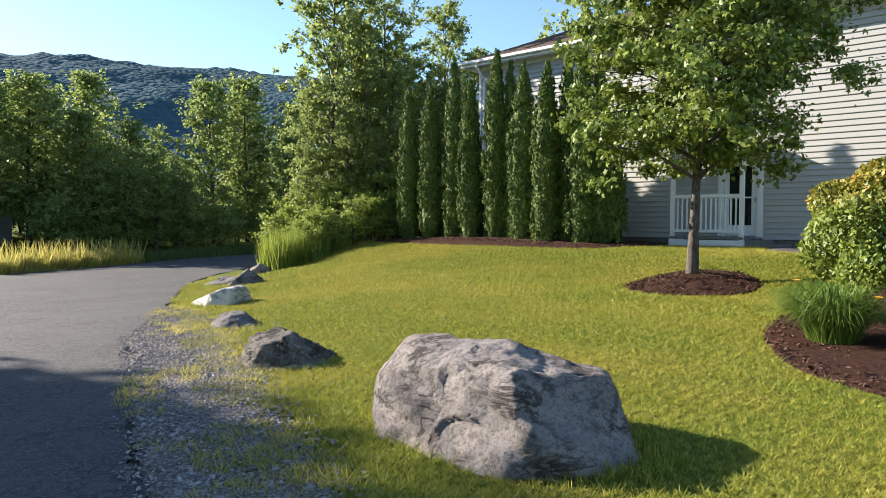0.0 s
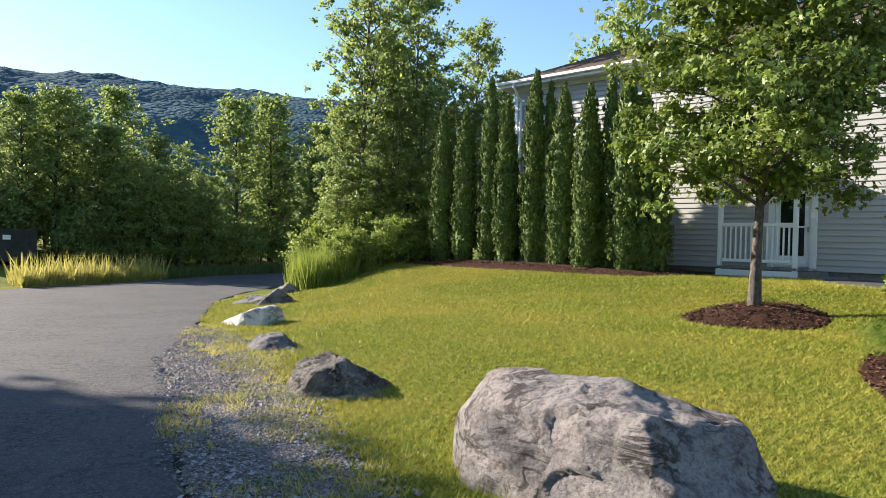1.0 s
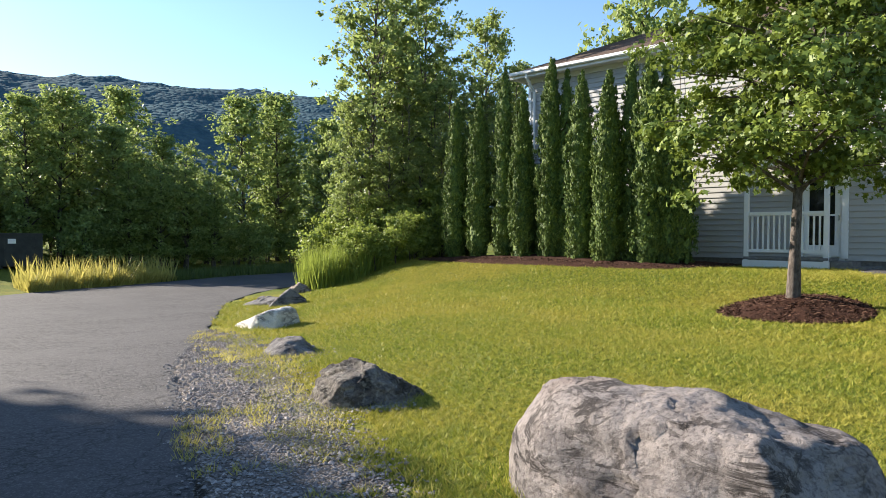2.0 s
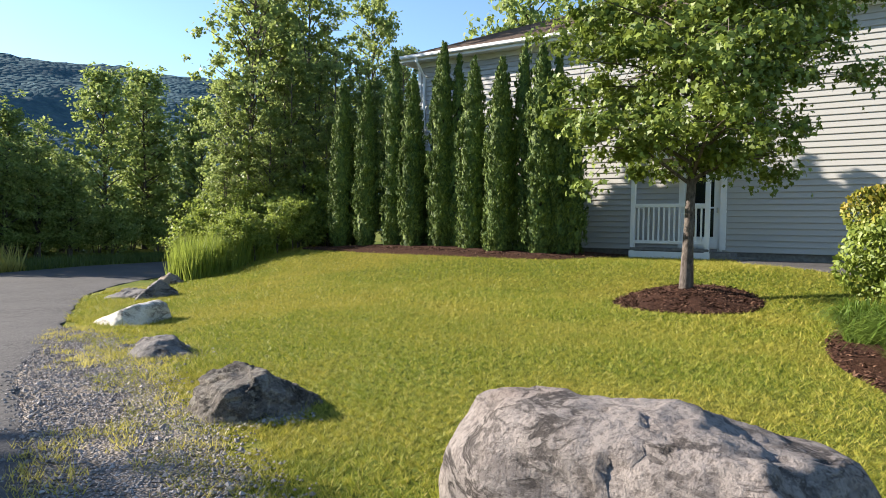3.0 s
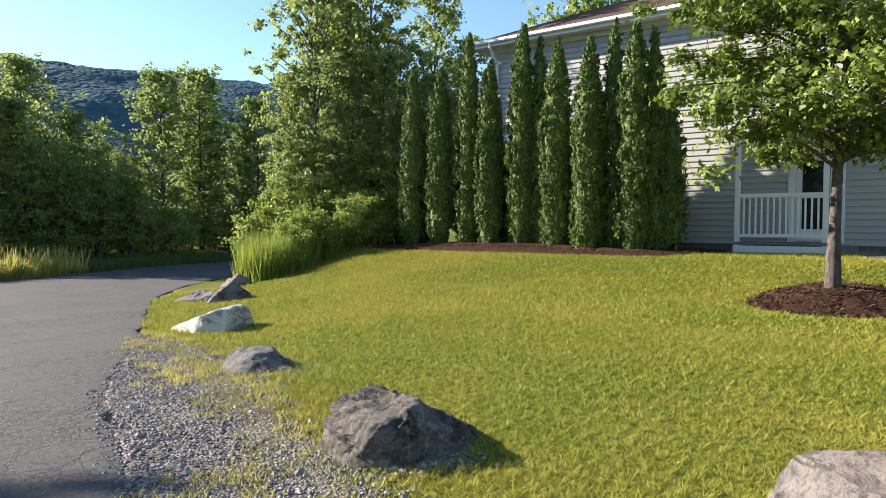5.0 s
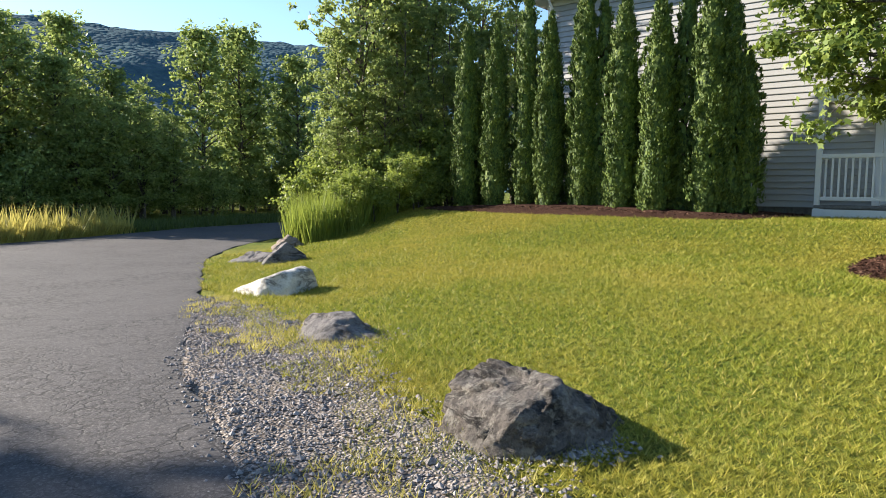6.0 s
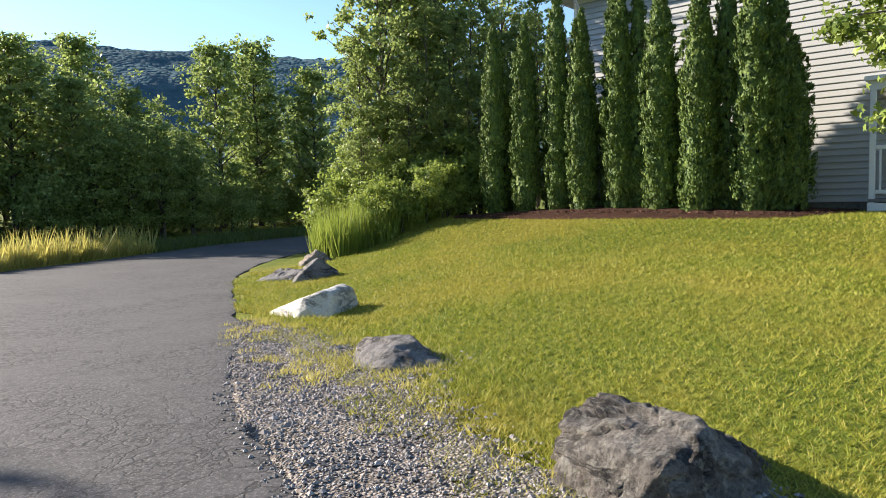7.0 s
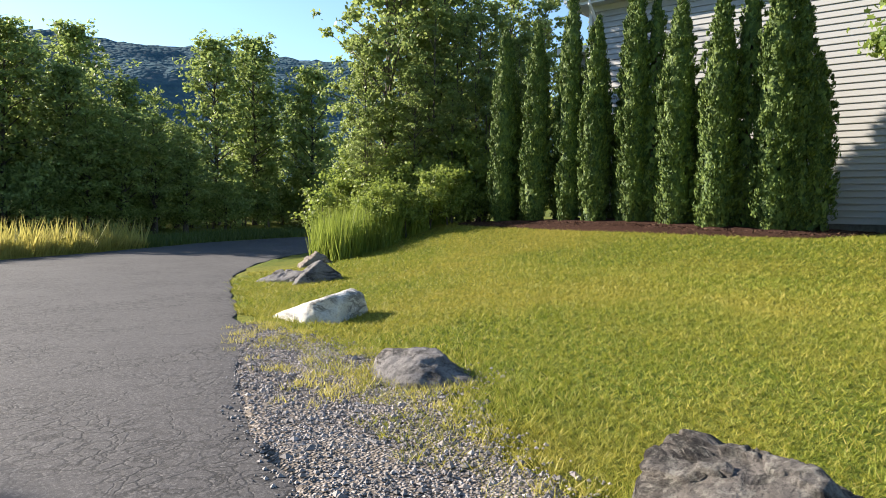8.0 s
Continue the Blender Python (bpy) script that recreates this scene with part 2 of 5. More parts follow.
    M["maple"] = leaf_mat("maple_leaf", (0.042, 0.08, 0.018), (0.105, 0.165, 0.032), (0.25, 0.31, 0.056), 0.26)
    M["poplar"] = leaf_mat("poplar_leaf", (0.08, 0.13, 0.042), (0.175, 0.24, 0.07), (0.34, 0.4, 0.115), 0.54, 0.45, patch=0.35)
    M["wood"] = leaf_mat("woods_leaf", (0.05, 0.085, 0.013), (0.165, 0.235, 0.065), (0.35, 0.42, 0.125), 0.5)
    M["arbor"] = leaf_mat("arborvitae_spray", (0.022, 0.05, 0.014), (0.072, 0.125, 0.026), (0.175, 0.235, 0.046), 0.07, 0.7, patch=0.35)
    M["hedge"] = leaf_mat("bush_leaf", (0.055, 0.095, 0.016), (0.125, 0.185, 0.028), (0.25, 0.3, 0.05), 0.26, 0.5, warm=(0.42, 0.25, 0.04))
    M["shrub"] = leaf_mat("shrub_leaf", (0.085, 0.135, 0.03), (0.17, 0.235, 0.045), (0.33, 0.39, 0.08), 0.45)
    M["reed"] = leaf_mat("reed_blade", (0.1, 0.16, 0.025), (0.2, 0.27, 0.04), (0.32, 0.37, 0.07), 0.45)
    M["lily"] = leaf_mat("lily_blade", (0.045, 0.095, 0.014), (0.095, 0.165, 0.022), (0.18, 0.25, 0.04), 0.3, 0.45)
    # verge blades: the trees' shade is mixed in as a darker green
    M["verge"] = leaf_mat("verge_grass", (0.035, 0.06, 0.015), (0.07, 0.105, 0.025), (0.13, 0.17, 0.04), 0.2)
    M["weed"] = leaf_mat("meadow_grass", (0.2, 0.21, 0.045), (0.36, 0.34, 0.075), (0.52, 0.45, 0.13), 0.45)
    # hill forest: distance haze is put into the colour as blue-grey, darker between crowns
    a = Mat("hazed_forest", 0.95, spec=0.05)
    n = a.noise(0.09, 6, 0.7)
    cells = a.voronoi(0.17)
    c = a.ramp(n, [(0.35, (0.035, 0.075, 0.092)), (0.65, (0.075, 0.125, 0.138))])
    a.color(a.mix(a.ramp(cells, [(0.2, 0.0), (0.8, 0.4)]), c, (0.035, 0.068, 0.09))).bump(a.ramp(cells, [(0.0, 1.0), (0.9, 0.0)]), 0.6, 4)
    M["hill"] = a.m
    a = Mat("petal", 0.6)
    a.color((0.75, 0.38, 0.03))
    M["petal"] = a.m
    a = Mat("car_paint_blue", 0.25, 0.3, 0.6)
    a.color((0.02, 0.07, 0.2))
    M["car"] = a.m
    a = Mat("tyre", 0.9)
    a.color((0.02, 0.02, 0.02))
    M["rubber"] = a.m
    a = Mat("red_plastic", 0.3)
    a.color((0.35, 0.02, 0.02))
    M["red"] = a.m
    a = Mat("dark_steel", 0.6, 0.2)
    a.color(a.ramp(a.noise(3, 5), [(0.35, (0.012, 0.016, 0.016)), (0.7, (0.03, 0.034, 0.032))]))
    M["steel"] = a.m
    return M


M = make_materials()

# ---- geometry helpers ----


def mesh_from(name, verts, faces, mat, smooth=False):
    me = bpy.data.meshes.new(name)
    me.from_pydata([tuple(v) for v in verts], [], faces)
    me.materials.append(mat)
    if smooth:
        me.polygons.foreach_set("use_smooth", [True] * len(me.polygons))
    me.update()
    return me


def fast_mesh(name, verts, k, mat, smooth=False):
    """verts: (n * k, 3), one face of k corners after another."""
    me = bpy.data.meshes.new(name)
    verts = np.asarray(verts, dtype=np.float32)
    n = len(verts)
    me.vertices.add(n)
    me.vertices.foreach_set("co", verts.ravel())
    me.loops.add(n)
    me.loops.foreach_set("vertex_index", np.arange(n, dtype=np.int32))
    me.polygons.add(n // k)
    me.polygons.foreach_set("loop_start", np.arange(0, n, k, dtype=np.int32))
    me.materials.append(mat)
    me.update(calc_edges=True)
    return me


def under(name, me, parent=None, label=""):
    ob = new(name, me)
    if parent:
        ob.parent = parent
    if label:
        tagged(ob, label)
    return ob


def part(name, bm, material, parent, label=""):
    me = bpy.data.meshes.new(name)
    bm.to_mesh(me)
    bm.free()
    me.materials.append(material)
    return under(name, me, parent, label)


def box_bm(x0, x1, y0, y1, z0, z1, bevel=0.0):
    bm = bmesh.new()
    bmesh.ops.create_cube(bm, size=1.0)
    for v in bm.verts:
        v.co = Vector(((x0 + x1) / 2 + v.co.x * (x1 - x0), (y0 + y1) / 2 + v.co.y * (y1 - y0), (z0 + z1) / 2 + v.co.z * (z1 - z0)))
    if bevel:
        bmesh.ops.bevel(bm, geom=bm.edges[:], offset=bevel, segments=2, affect="EDGES")
    return bm


def tube(verts, faces, pts, radii, seg=7):
    base = len(verts)
    for i, p in enumerate(pts):
        a = pts[max(i - 1, 0)]
        b = pts[min(i + 1, len(pts) - 1)]
        d = (Vector(b) - Vector(a)).normalized()
        u = d.orthogonal().normalized()
        w = d.cross(u)
        for k in range(seg):
            t = 2 * math.pi * k / seg
            verts.append(Vector(p) + (u * math.cos(t) + w * math.sin(t)) * radii[i])
    for i in range(len(pts) - 1):
        for k in range(seg):
            k2 = (k + 1) % seg
            faces.append((base + i * seg + k, base + i * seg + k2, base + (i + 1) * seg + k2, base + (i + 1) * seg + k))


def unit(a):
    return a / np.maximum(np.linalg.norm(a, axis=1, keepdims=True), 1e-6)


def leaf_quads(P, axis, normal, length, width):
    """Pointed leaves: base, side, tip, side."""
    axis = unit(axis)
    side = unit(np.cross(axis, normal))
    L, W = length[:, None], width[:, None]
    q = np.stack([P - axis * L * 0.5, P + side * W * 0.5 - axis * L * 0.05, P + axis * L * 0.5, P - side * W * 0.5 - axis * L * 0.05], axis=1)
    return q.reshape(-1, 3)


def lobed_leaves(P, axis, normal, length):
    """Maple leaves: nine corners round five lobes, the side lobes bent down a little."""
    axis = unit(axis)
    side = unit(np.cross(axis, normal))
    up = np.cross(side, axis)
    rim = ((0, -0.42, 0), (0.34, -0.3, -0.05), (0.26, -0.05, 0), (0.56, 0.16, -0.1), (0.2, 0.2, 0), (0, 0.58, -0.08), (-0.2, 0.2, 0), (-0.56, 0.16, -0.1), (-0.26, -0.05, 0))
    L = length[:, None]
    return np.stack([P + (side * a + axis * b + up * c) * L for a, b, c in rim], axis=1).reshape(-1, 3)


# ---- the lie of the land ----
EDGE = [(0.6, -40), (0.75, -6), (0.95, 0), (1.3, 2.6), (1.8, 4.5), (2.65, 7), (3.4, 9), (4.05, 10.7), (5.25, 12.9), (6.0, 14.2), (7.1, 16.1), (9.2, 19.9), (11.8, 23.2), (15.3, 26.2), (20, 28.6), (27, 30.5), (60, 34)]
FAR = [(-7.0, -40), (-6.9, -6), (-6.6, 4), (-5.5, 12), (-3.4, 18), (0.5, 23.6), (6.2, 28.2), (11.8, 31.4), (16, 34.2), (21, 36.4), (28, 38.0), (60, 41.5)]


def smooth_line(pts, step=0.25):
    p = np.array(pts, float)
    out = []
    for i in range(len(p) - 1):
        a, b, c, d = p[max(i - 1, 0)], p[i], p[i + 1], p[min(i + 2, len(p) - 1)]
        n = max(2, int(np.linalg.norm(c - b) / step))
        m1, m2 = (c - a) / 2, (d - b) / 2
        if np.linalg.norm(b - a) > 12 or np.linalg.norm(d - c) > 12 or np.linalg.norm(c - b) > 12:
            m1 = m2 = c - b
        for t in np.linspace(0, 1, n, endpoint=False):
            out.append((2 * t**3 - 3 * t**2 + 1) * b + (t**3 - 2 * t**2 + t) * m1 + (3 * t**2 - 2 * t**3) * c + (t**3 - t**2) * m2)
    out.append(p[-1])
    return np.array(out)


EDGE_S, FAR_S = smooth_line(EDGE, 0.4), smooth_line(FAR, 0.6)


def side_of(x, y, line):
    """Signed distance to a line, positive on its right hand."""
    x, y = np.asarray(x, float).ravel(), np.asarray(y, float).ravel()
    best, sign = np.full(x.shape, 1e9), np.ones(x.shape)
    for (ax, ay), (bx, by) in zip(line[:-1], line[1:]):
        dx, dy = bx - ax, by - ay
        t = np.clip(((x - ax) * dx + (y - ay) * dy) / (dx * dx + dy * dy), 0, 1)
        ex, ey = x - (ax + t * dx), y - (ay + t * dy)
        d = ex * ex + ey * ey
        near = d < best
        best = np.where(near, d, best)
        sign = np.where(near, np.where(ex * dy - ey * dx >= 0, 1.0, -1.0), sign)
    return np.sqrt(best) * sign


def sstep(a, b, v):
    t = np.clip((np.asarray(v, float) - a) / (b - a), 0, 1)
    return t * t * (3 - 2 * t)


def road_z(x, y):
    y = np.asarray(y, float)
    return -0.55 * (1 - np.exp(-np.clip(y, -20, 80) * 0.036 / 0.55 * 1.25)) * np.where(y > 0, 1, 0) + np.where(y <= 0, -0.04 * np.maximum(y, -20), 0)


def lawn_z(x):
    x = np.asarray(x, float)
    return -0.1 + 0.06 * sstep(3, 7, x) + 0.19 * sstep(6, 13, x) + 0.6 * sstep(12.2, 16.2, x) + 0.03 * sstep(16, 19, x)


def ground_z(x, y):
    x, y = np.broadcast_arrays(np.asarray(x, float), np.asarray(y, float))
    shape = x.shape
    s = side_of(x, y, EDGE_S).reshape(shape)
    f = side_of(x, y, FAR_S).reshape(shape)
    r = road_z(x, y)
    w = sstep(0.2, 5.5, s)
    z = r + (lawn_z(x) - r) * w
    back = sstep(20.5, 27, y) * sstep(10, 14, x) * sstep(1, 6, s)
    z = z + (-0.45 - z) * back
    bank = sstep(0.3, 14, -f)
    z = np.where(s < 0, r - 0.05, z)
    z = np.where(f < 0, r - 0.02 + 1.2 * bank, z)
    far = np.sqrt(x * x + y * y)
    return z + 0.012 * np.sin(x * 1.7 + np.sin(y * 1.1)) * sstep(1, 3, s) + 0.0 * far


def gz(x, y):
    return float(ground_z(np.array([x]), np.array([y]))[0])


def grid_mesh(name, X, Y, Z, mat, smooth=True):
    n, m = X.shape
    idx = np.arange(n * m).reshape(n, m)
    f = np.stack([idx[:-1, :-1], idx[1:, :-1], idx[1:, 1:], idx[:-1, 1:]], axis=-1).reshape(-1, 4)
    return mesh_from(name, np.stack([X, Y, Z], -1).reshape(-1, 3), f.tolist(), mat, smooth)


def build_ground():
    near_x, near_y = np.arange(-10, 26, 0.3), np.arange(-8, 42, 0.3)
    out = np.array([3, 8, 18, 40, 90, 200, 500, 1200, 2500])
    xs = np.concatenate([-10 - out[::-1], near_x, 26 + out])
    ys = np.concatenate([-8 - out[::-1], near_y, 42 + out])
    X, Y = np.meshgrid(xs, ys, indexing="ij")
    tagged(new("ground", grid_mesh("ground", X, Y, ground_z(X, Y), M["lawn"])), "mown lawn rising from the road, green with yellowed patches", "ground", kind="structure")
    # the road: one sheet with ragged edges
    n = 420
    te = np.linspace(0, 1, n)

    def even(line, bias):
        d = np.concatenate([[0], np.cumsum(np.linalg.norm(np.diff(line, axis=0), axis=1))])
        return np.stack([np.interp(bias * d[-1], d, line[:, k]) for k in (0, 1)], 1)
    R, L = even(EDGE_S, te), even(FAR_S, te)
    rag = np.array([noise.noise((p[0] * 1.6, p[1] * 1.6, 0)) * 0.12 + noise.noise((p[0] * 6, p[1] * 6, 3)) * 0.05 for p in R])
    tang = np.gradient(R, axis=0)
    nor = np.stack([tang[:, 1], -tang[:, 0]], 1)
    nor /= np.linalg.norm(nor, axis=1, keepdims=True)
    R = R + nor * rag[:, None]
    ks = np.concatenate([[0.0, 0.0, 0.002, 0.006, 0.02], np.linspace(0.04, 1, 22)])
    X = R[:, 0, None] * (1 - ks) + L[:, 0, None] * ks
    Y = R[:, 1, None] * (1 - ks) + L[:, 1, None] * ks
    Z = road_z(X, Y) + 0.012 * np.sin(X * 0.9) * np.cos(Y * 0.7)
    Z[:, 0] -= 0.05
    Z[:, 1] -= 0.012
    Z[:, 2] -= 0.005
    tagged(new("road", grid_mesh("road", X, Y, Z, M["asphalt"])), "worn grey asphalt road with a web of cracks", "road", kind="structure")
    return R


ROAD_R = build_ground()

# ---- gravel shoulder ----
SHOULDER = [(1.75, -3), (1.85, 0), (2.25, 2.6), (2.95, 4.5), (3.6, 6.0), (4.2, 7.6), (4.75, 8.9), (5.5, 10.1), (5.95, 11.4), (6.2, 12.6), (6.35, 13.6), (6.4, 14.3)]
SHOULDER_S = smooth_line(SHOULDER, 0.2)


def shoulder_width(x, y):
    """Positive inside the gravel strip."""
    return np.minimum(side_of(x, y, EDGE_S), -side_of(x, y, SHOULDER_S))


def build_shoulder():
    n = len(SHOULDER_S)
    d = side_of(SHOULDER_S[:, 0], SHOULDER_S[:, 1], EDGE_S)
    near = []
    for p in SHOULDER_S:
        q = EDGE_S[np.argmin(((EDGE_S - p) ** 2).sum(1))]
        near.append(q)
    near = np.array(near)
    rag = np.array([noise.noise((p[0] * 2.5, p[1] * 2.5, 7)) * 0.25 for p in SHOULDER_S])
    ks = np.linspace(-0.12, 1, 16)
    out = SHOULDER_S + (SHOULDER_S - near) / np.maximum(d, 0.05)[:, None] * rag[:, None]
    X = near[:, 0, None] * (1 - ks) + out[:, 0, None] * ks
    Y = near[:, 1, None] * (1 - ks) + out[:, 1, None] * ks
    Z = np.maximum(ground_z(X, Y), road_z(X, Y) - 0.03) + 0.018
    Z[:, -1] -= 0.05
    for i in range(X.shape[0]):
        for j in range(1, X.shape[1] - 1):
            Z[i, j] += 0.02 * noise.noise((X[i, j] * 3, Y[i, j] * 3, 1))
    tagged(new("gravel_shoulder", grid_mesh("gravel_shoulder", X, Y, Z, M["gravel"])), "strip of crushed grey gravel beside the road", "gravel", kind="structure")
    # loose stones
    rng = np.random.default_rng(5)
    N = 92000
    x, y = rng.uniform(0.8, 6.6, N), rng.uniform(-1, 14.5, N)
    w = shoulder_width(x, y)
    keep = (w > -0.22) & (rng.random(N) < sstep(-0.24, 0.14, w) * 0.9 + 0.04)
    x, y = x[keep], y[keep]
    for cx, cy, m, sp in ((4.25, 7.25, 700, 0.2), (4.45, 6.85, 350, 0.14), (5.5, 10.6, 500, 0.25), (5.75, 10.25, 350, 0.2)):
        x, y = np.append(x, rng.normal(cx, sp, m)), np.append(y, rng.normal(cy, sp, m))
    z = np.maximum(ground_z(x, y), road_z(x, y) - 0.02) + 0.024
    size = rng.gamma(2.5, 0.0035, len(x)) + 0.0045
    octa = np.array([(1, 0, 0), (0, 1, 0), (-1, 0, 0), (0, -1, 0), (0, 0, 1), (0, 0, -1)], float)
    tri = np.array([(0, 1, 4), (1, 2, 4), (2, 3, 4), (3, 0, 4), (1, 0, 5), (2, 1, 5), (3, 2, 5), (0, 3, 5)])
    jit = rng.uniform(0.6, 1.25, (len(x), 6, 3)) * octa[None]
    ang = rng.uniform(0, 6.28, len(x))
    c, s = np.cos(ang)[:, None], np.sin(ang)[:, None]
    rot = np.stack([jit[..., 0] * c - jit[..., 1] * s, jit[..., 0] * s + jit[..., 1] * c, jit[..., 2] * 0.65], -1)
    V = rot * size[:, None, None] + np.stack([x, y, z], 1)[:, None]
    me = bpy.data.meshes.new("gravel_stones")
    F = (tri[None] + 6 * np.arange(len(x))[:, None, None]).reshape(-1, 3)
    me.from_pydata(V.reshape(-1, 3).tolist(), [], F.tolist())
    me.materials.append(M["pebble"])
    tagged(new("gravel_stones", me), "loose angular grey gravel stones by the road", "gravel", kind="stuff")


build_shoulder()

# ---- hill and far ground ----


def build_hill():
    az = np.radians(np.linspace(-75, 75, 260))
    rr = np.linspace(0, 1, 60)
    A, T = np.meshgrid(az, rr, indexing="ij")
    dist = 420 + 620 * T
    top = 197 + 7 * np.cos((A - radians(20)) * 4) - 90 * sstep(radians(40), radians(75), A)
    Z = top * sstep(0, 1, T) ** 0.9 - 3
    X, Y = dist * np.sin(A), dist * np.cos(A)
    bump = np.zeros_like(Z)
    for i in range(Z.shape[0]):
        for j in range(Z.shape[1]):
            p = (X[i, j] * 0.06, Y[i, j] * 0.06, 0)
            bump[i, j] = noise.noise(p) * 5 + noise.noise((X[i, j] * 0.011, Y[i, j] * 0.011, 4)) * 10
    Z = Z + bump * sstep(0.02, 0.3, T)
    tagged(new("backdrop", grid_mesh("backdrop", X, Y, Z, M["hill"])), "long wooded hill far behind the trees, distant haze tinted into its colour", "hill", kind="structure")


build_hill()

# ---- house ----
WX = 19.25                     # plane of the long siding wall
WY0, WY1 = 0.15, 17.3          # its ends
BASE, EAVE = 0.98, 7.0
PORCH_Y0, PORCH_Y1 = 7.62, 9.62
DOOR_Y0, DOOR_Y1, DOOR_TOP = 7.5, 8.55, 3.25
COURSE = 0.152


def plank_mesh(y0, y1, name="siding_plank"):
    t, h = 0.032, COURSE
    prof = [(0.0, h), (-t * 0.15, h), (-t, 0.012), (-t * 0.95, 0.0), (0.0, 0.0)]
    v = [(px, y, pz) for y in (y0, y1) for px, pz in prof]
    k = len(prof)
    f = [(i, (i + 1) % k, k + (i + 1) % k, k + i) for i in range(k)] + [tuple(range(k))[::-1], tuple(range(k, 2 * k))]
    return mesh_from(name, v, f, M["siding"])


def build_house():
    house = tagged(new("house"), "two-storey house with cream vinyl siding and a brown shingled hip roof", "house")
    depth = 13.0
    # wall core behind the siding, with a doorway
    wall = part("wall", box_bm(WX, WX + 0.2, DOOR_Y1, WY1, BASE, EAVE - 0.05), M["siding"], house, "cream horizontal vinyl siding")
    part("wall", box_bm(WX, WX + 0.2, WY0, DOOR_Y0, BASE, EAVE - 0.05), M["siding"], house)
    part("wall", box_bm(WX, WX + 0.2, DOOR_Y0, DOOR_Y1, DOOR_TOP, EAVE - 0.05), M["siding"], house)
    part("wall", box_bm(WX + 0.2, WX + depth, WY1 - 0.2, WY1, BASE, EAVE - 0.05), M["siding"], house)
    part("wall", box_bm(WX + depth - 0.2, WX + depth, -9.0, WY1 - 0.2, BASE, EAVE - 0.05), M["siding"], house)
    part("wall", box_bm(WX + 1.7, WX + 1.9, -9.0, WY0, BASE, EAVE - 0.05), M["siding"], house)
    part("wall", box_bm(WX + 0.2, WX + 1.7, WY0, WY0 + 0.2, BASE, EAVE - 0.05), M["siding"], house)
    part("wall", box_bm(WX + 1.9, WX + depth - 0.2, -9.0, -8.8, BASE, EAVE - 0.05), M["siding"], house)
    part("foundation", box_bm(WX + 0.03, WX + depth - 0.05, -8.95, WY1 - 0.05, 0.2, BASE), M["concrete"], house, "grey concrete foundation")
    # siding courses
    whole, left, right = plank_mesh(WY0 + 0.1, WY1 - 0.1), plank_mesh(DOOR_Y1 + 0.08, WY1 - 0.1), plank_mesh(WY0 + 0.1, DOOR_Y0 - 0.08)
    k = int((EAVE - 0.12 - BASE) / COURSE)
    for i in range(k):
        z = BASE + i * COURSE
        for me in ((left, right) if z < DOOR_TOP + 0.05 else (whole,)):
            ob = under("siding_plank", me, wall)
            ob.location = (WX, 0, z)
    # corner boards, frieze, gutters and downspouts
    for y in (WY0, WY1 - 0.1):
        part("corner_board", box_bm(WX - 0.035, WX + 0.02, y, y + 0.11, BASE - 0.02, EAVE - 0.1, 0.004), M["white"], house, "white corner board")
    part("frieze_board", box_bm(WX - 0.04, WX, WY0 + 0.11, WY1 - 0.1, EAVE - 0.22, EAVE - 0.06, 0.004), M["white"], house)
    over = 0.47
    x0, x1, y0, y1 = WX - over, WX + depth + over, -9.5, WY1 + over
    part("soffit", box_bm(x0, x1, y0, y1, EAVE - 0.06, EAVE), M["white"], house, "white soffit under the eaves")
    part("fascia", box_bm(x0 - 0.02, x0, y0, y1, EAVE - 0.09, EAVE + 0.12), M["white"], house)
    part("fascia", box_bm(x0, x1, y1, y1 + 0.02, EAVE - 0.09, EAVE + 0.12), M["white"], house)
    gut = box_bm(x0 - 0.13, x0 - 0.022, y0, y1 + 0.05, EAVE + 0.0, EAVE + 0.11, 0.02)
    part("gutter", gut, M["white"], house, "white rain gutter")
    for y in (WY0 - 0.06, WY1 - 0.28):
        v, f = [], []
        tube(v, f, [(x0 - 0.07, y, EAVE), (x0 - 0.07, y, EAVE - 0.12), (WX - 0.08, y, EAVE - 0.55), (WX - 0.08, y, BASE - 0.1)], [0.045] * 4, 8)
        under("downspout", mesh_from("downspout", v, f, M["white"]), house, "white downspout")
    # hip roof with courses of shingle
    pitch = math.tan(radians(24))
    w = (x1 - x0) / 2
    rise = w * pitch
    zc = EAVE + 0.1
    ridge0, ridge1 = y0 + w, y1 - w
    cx = (x0 + x1) / 2
    roof = under("roof", mesh_from("roof", [(x0, y0, zc), (x1, y0, zc), (x1, y1, zc), (x0, y1, zc), (cx, ridge0, zc + rise), (cx, ridge1, zc + rise)],
                                   [(0, 4, 5, 3), (3, 5, 2), (2, 5, 4, 1), (1, 4, 0), (0, 3, 2, 1)], M["shingle"]), house, "brown asphalt shingle roof")
    step = 0.14
    nx = int(w / step)
    for i in range(nx):
        t = i * step
        zt = zc + t * pitch
        a0, a1 = y0 + t - 0.03, y1 - t + 0.03
        v = [(x0 + t - 0.03, a0, zt - 0.006), (x0 + t - 0.03, a1, zt - 0.006), (x0 + t - 0.03, a1, zt + 0.014), (x0 + t - 0.03, a0, zt + 0.014),
             (x0 + t + step, a0 + step, zt + step * pitch + 0.008), (x0 + t + step, a1 - step, zt + step * pitch + 0.008)]
        under("shingle_course", mesh_from("shingle_course", v, [(0, 3, 2, 1), (3, 4, 5, 2)], M["shingle"]), roof)
        b0, b1 = x0 + t - 0.03, x1 - t + 0.03
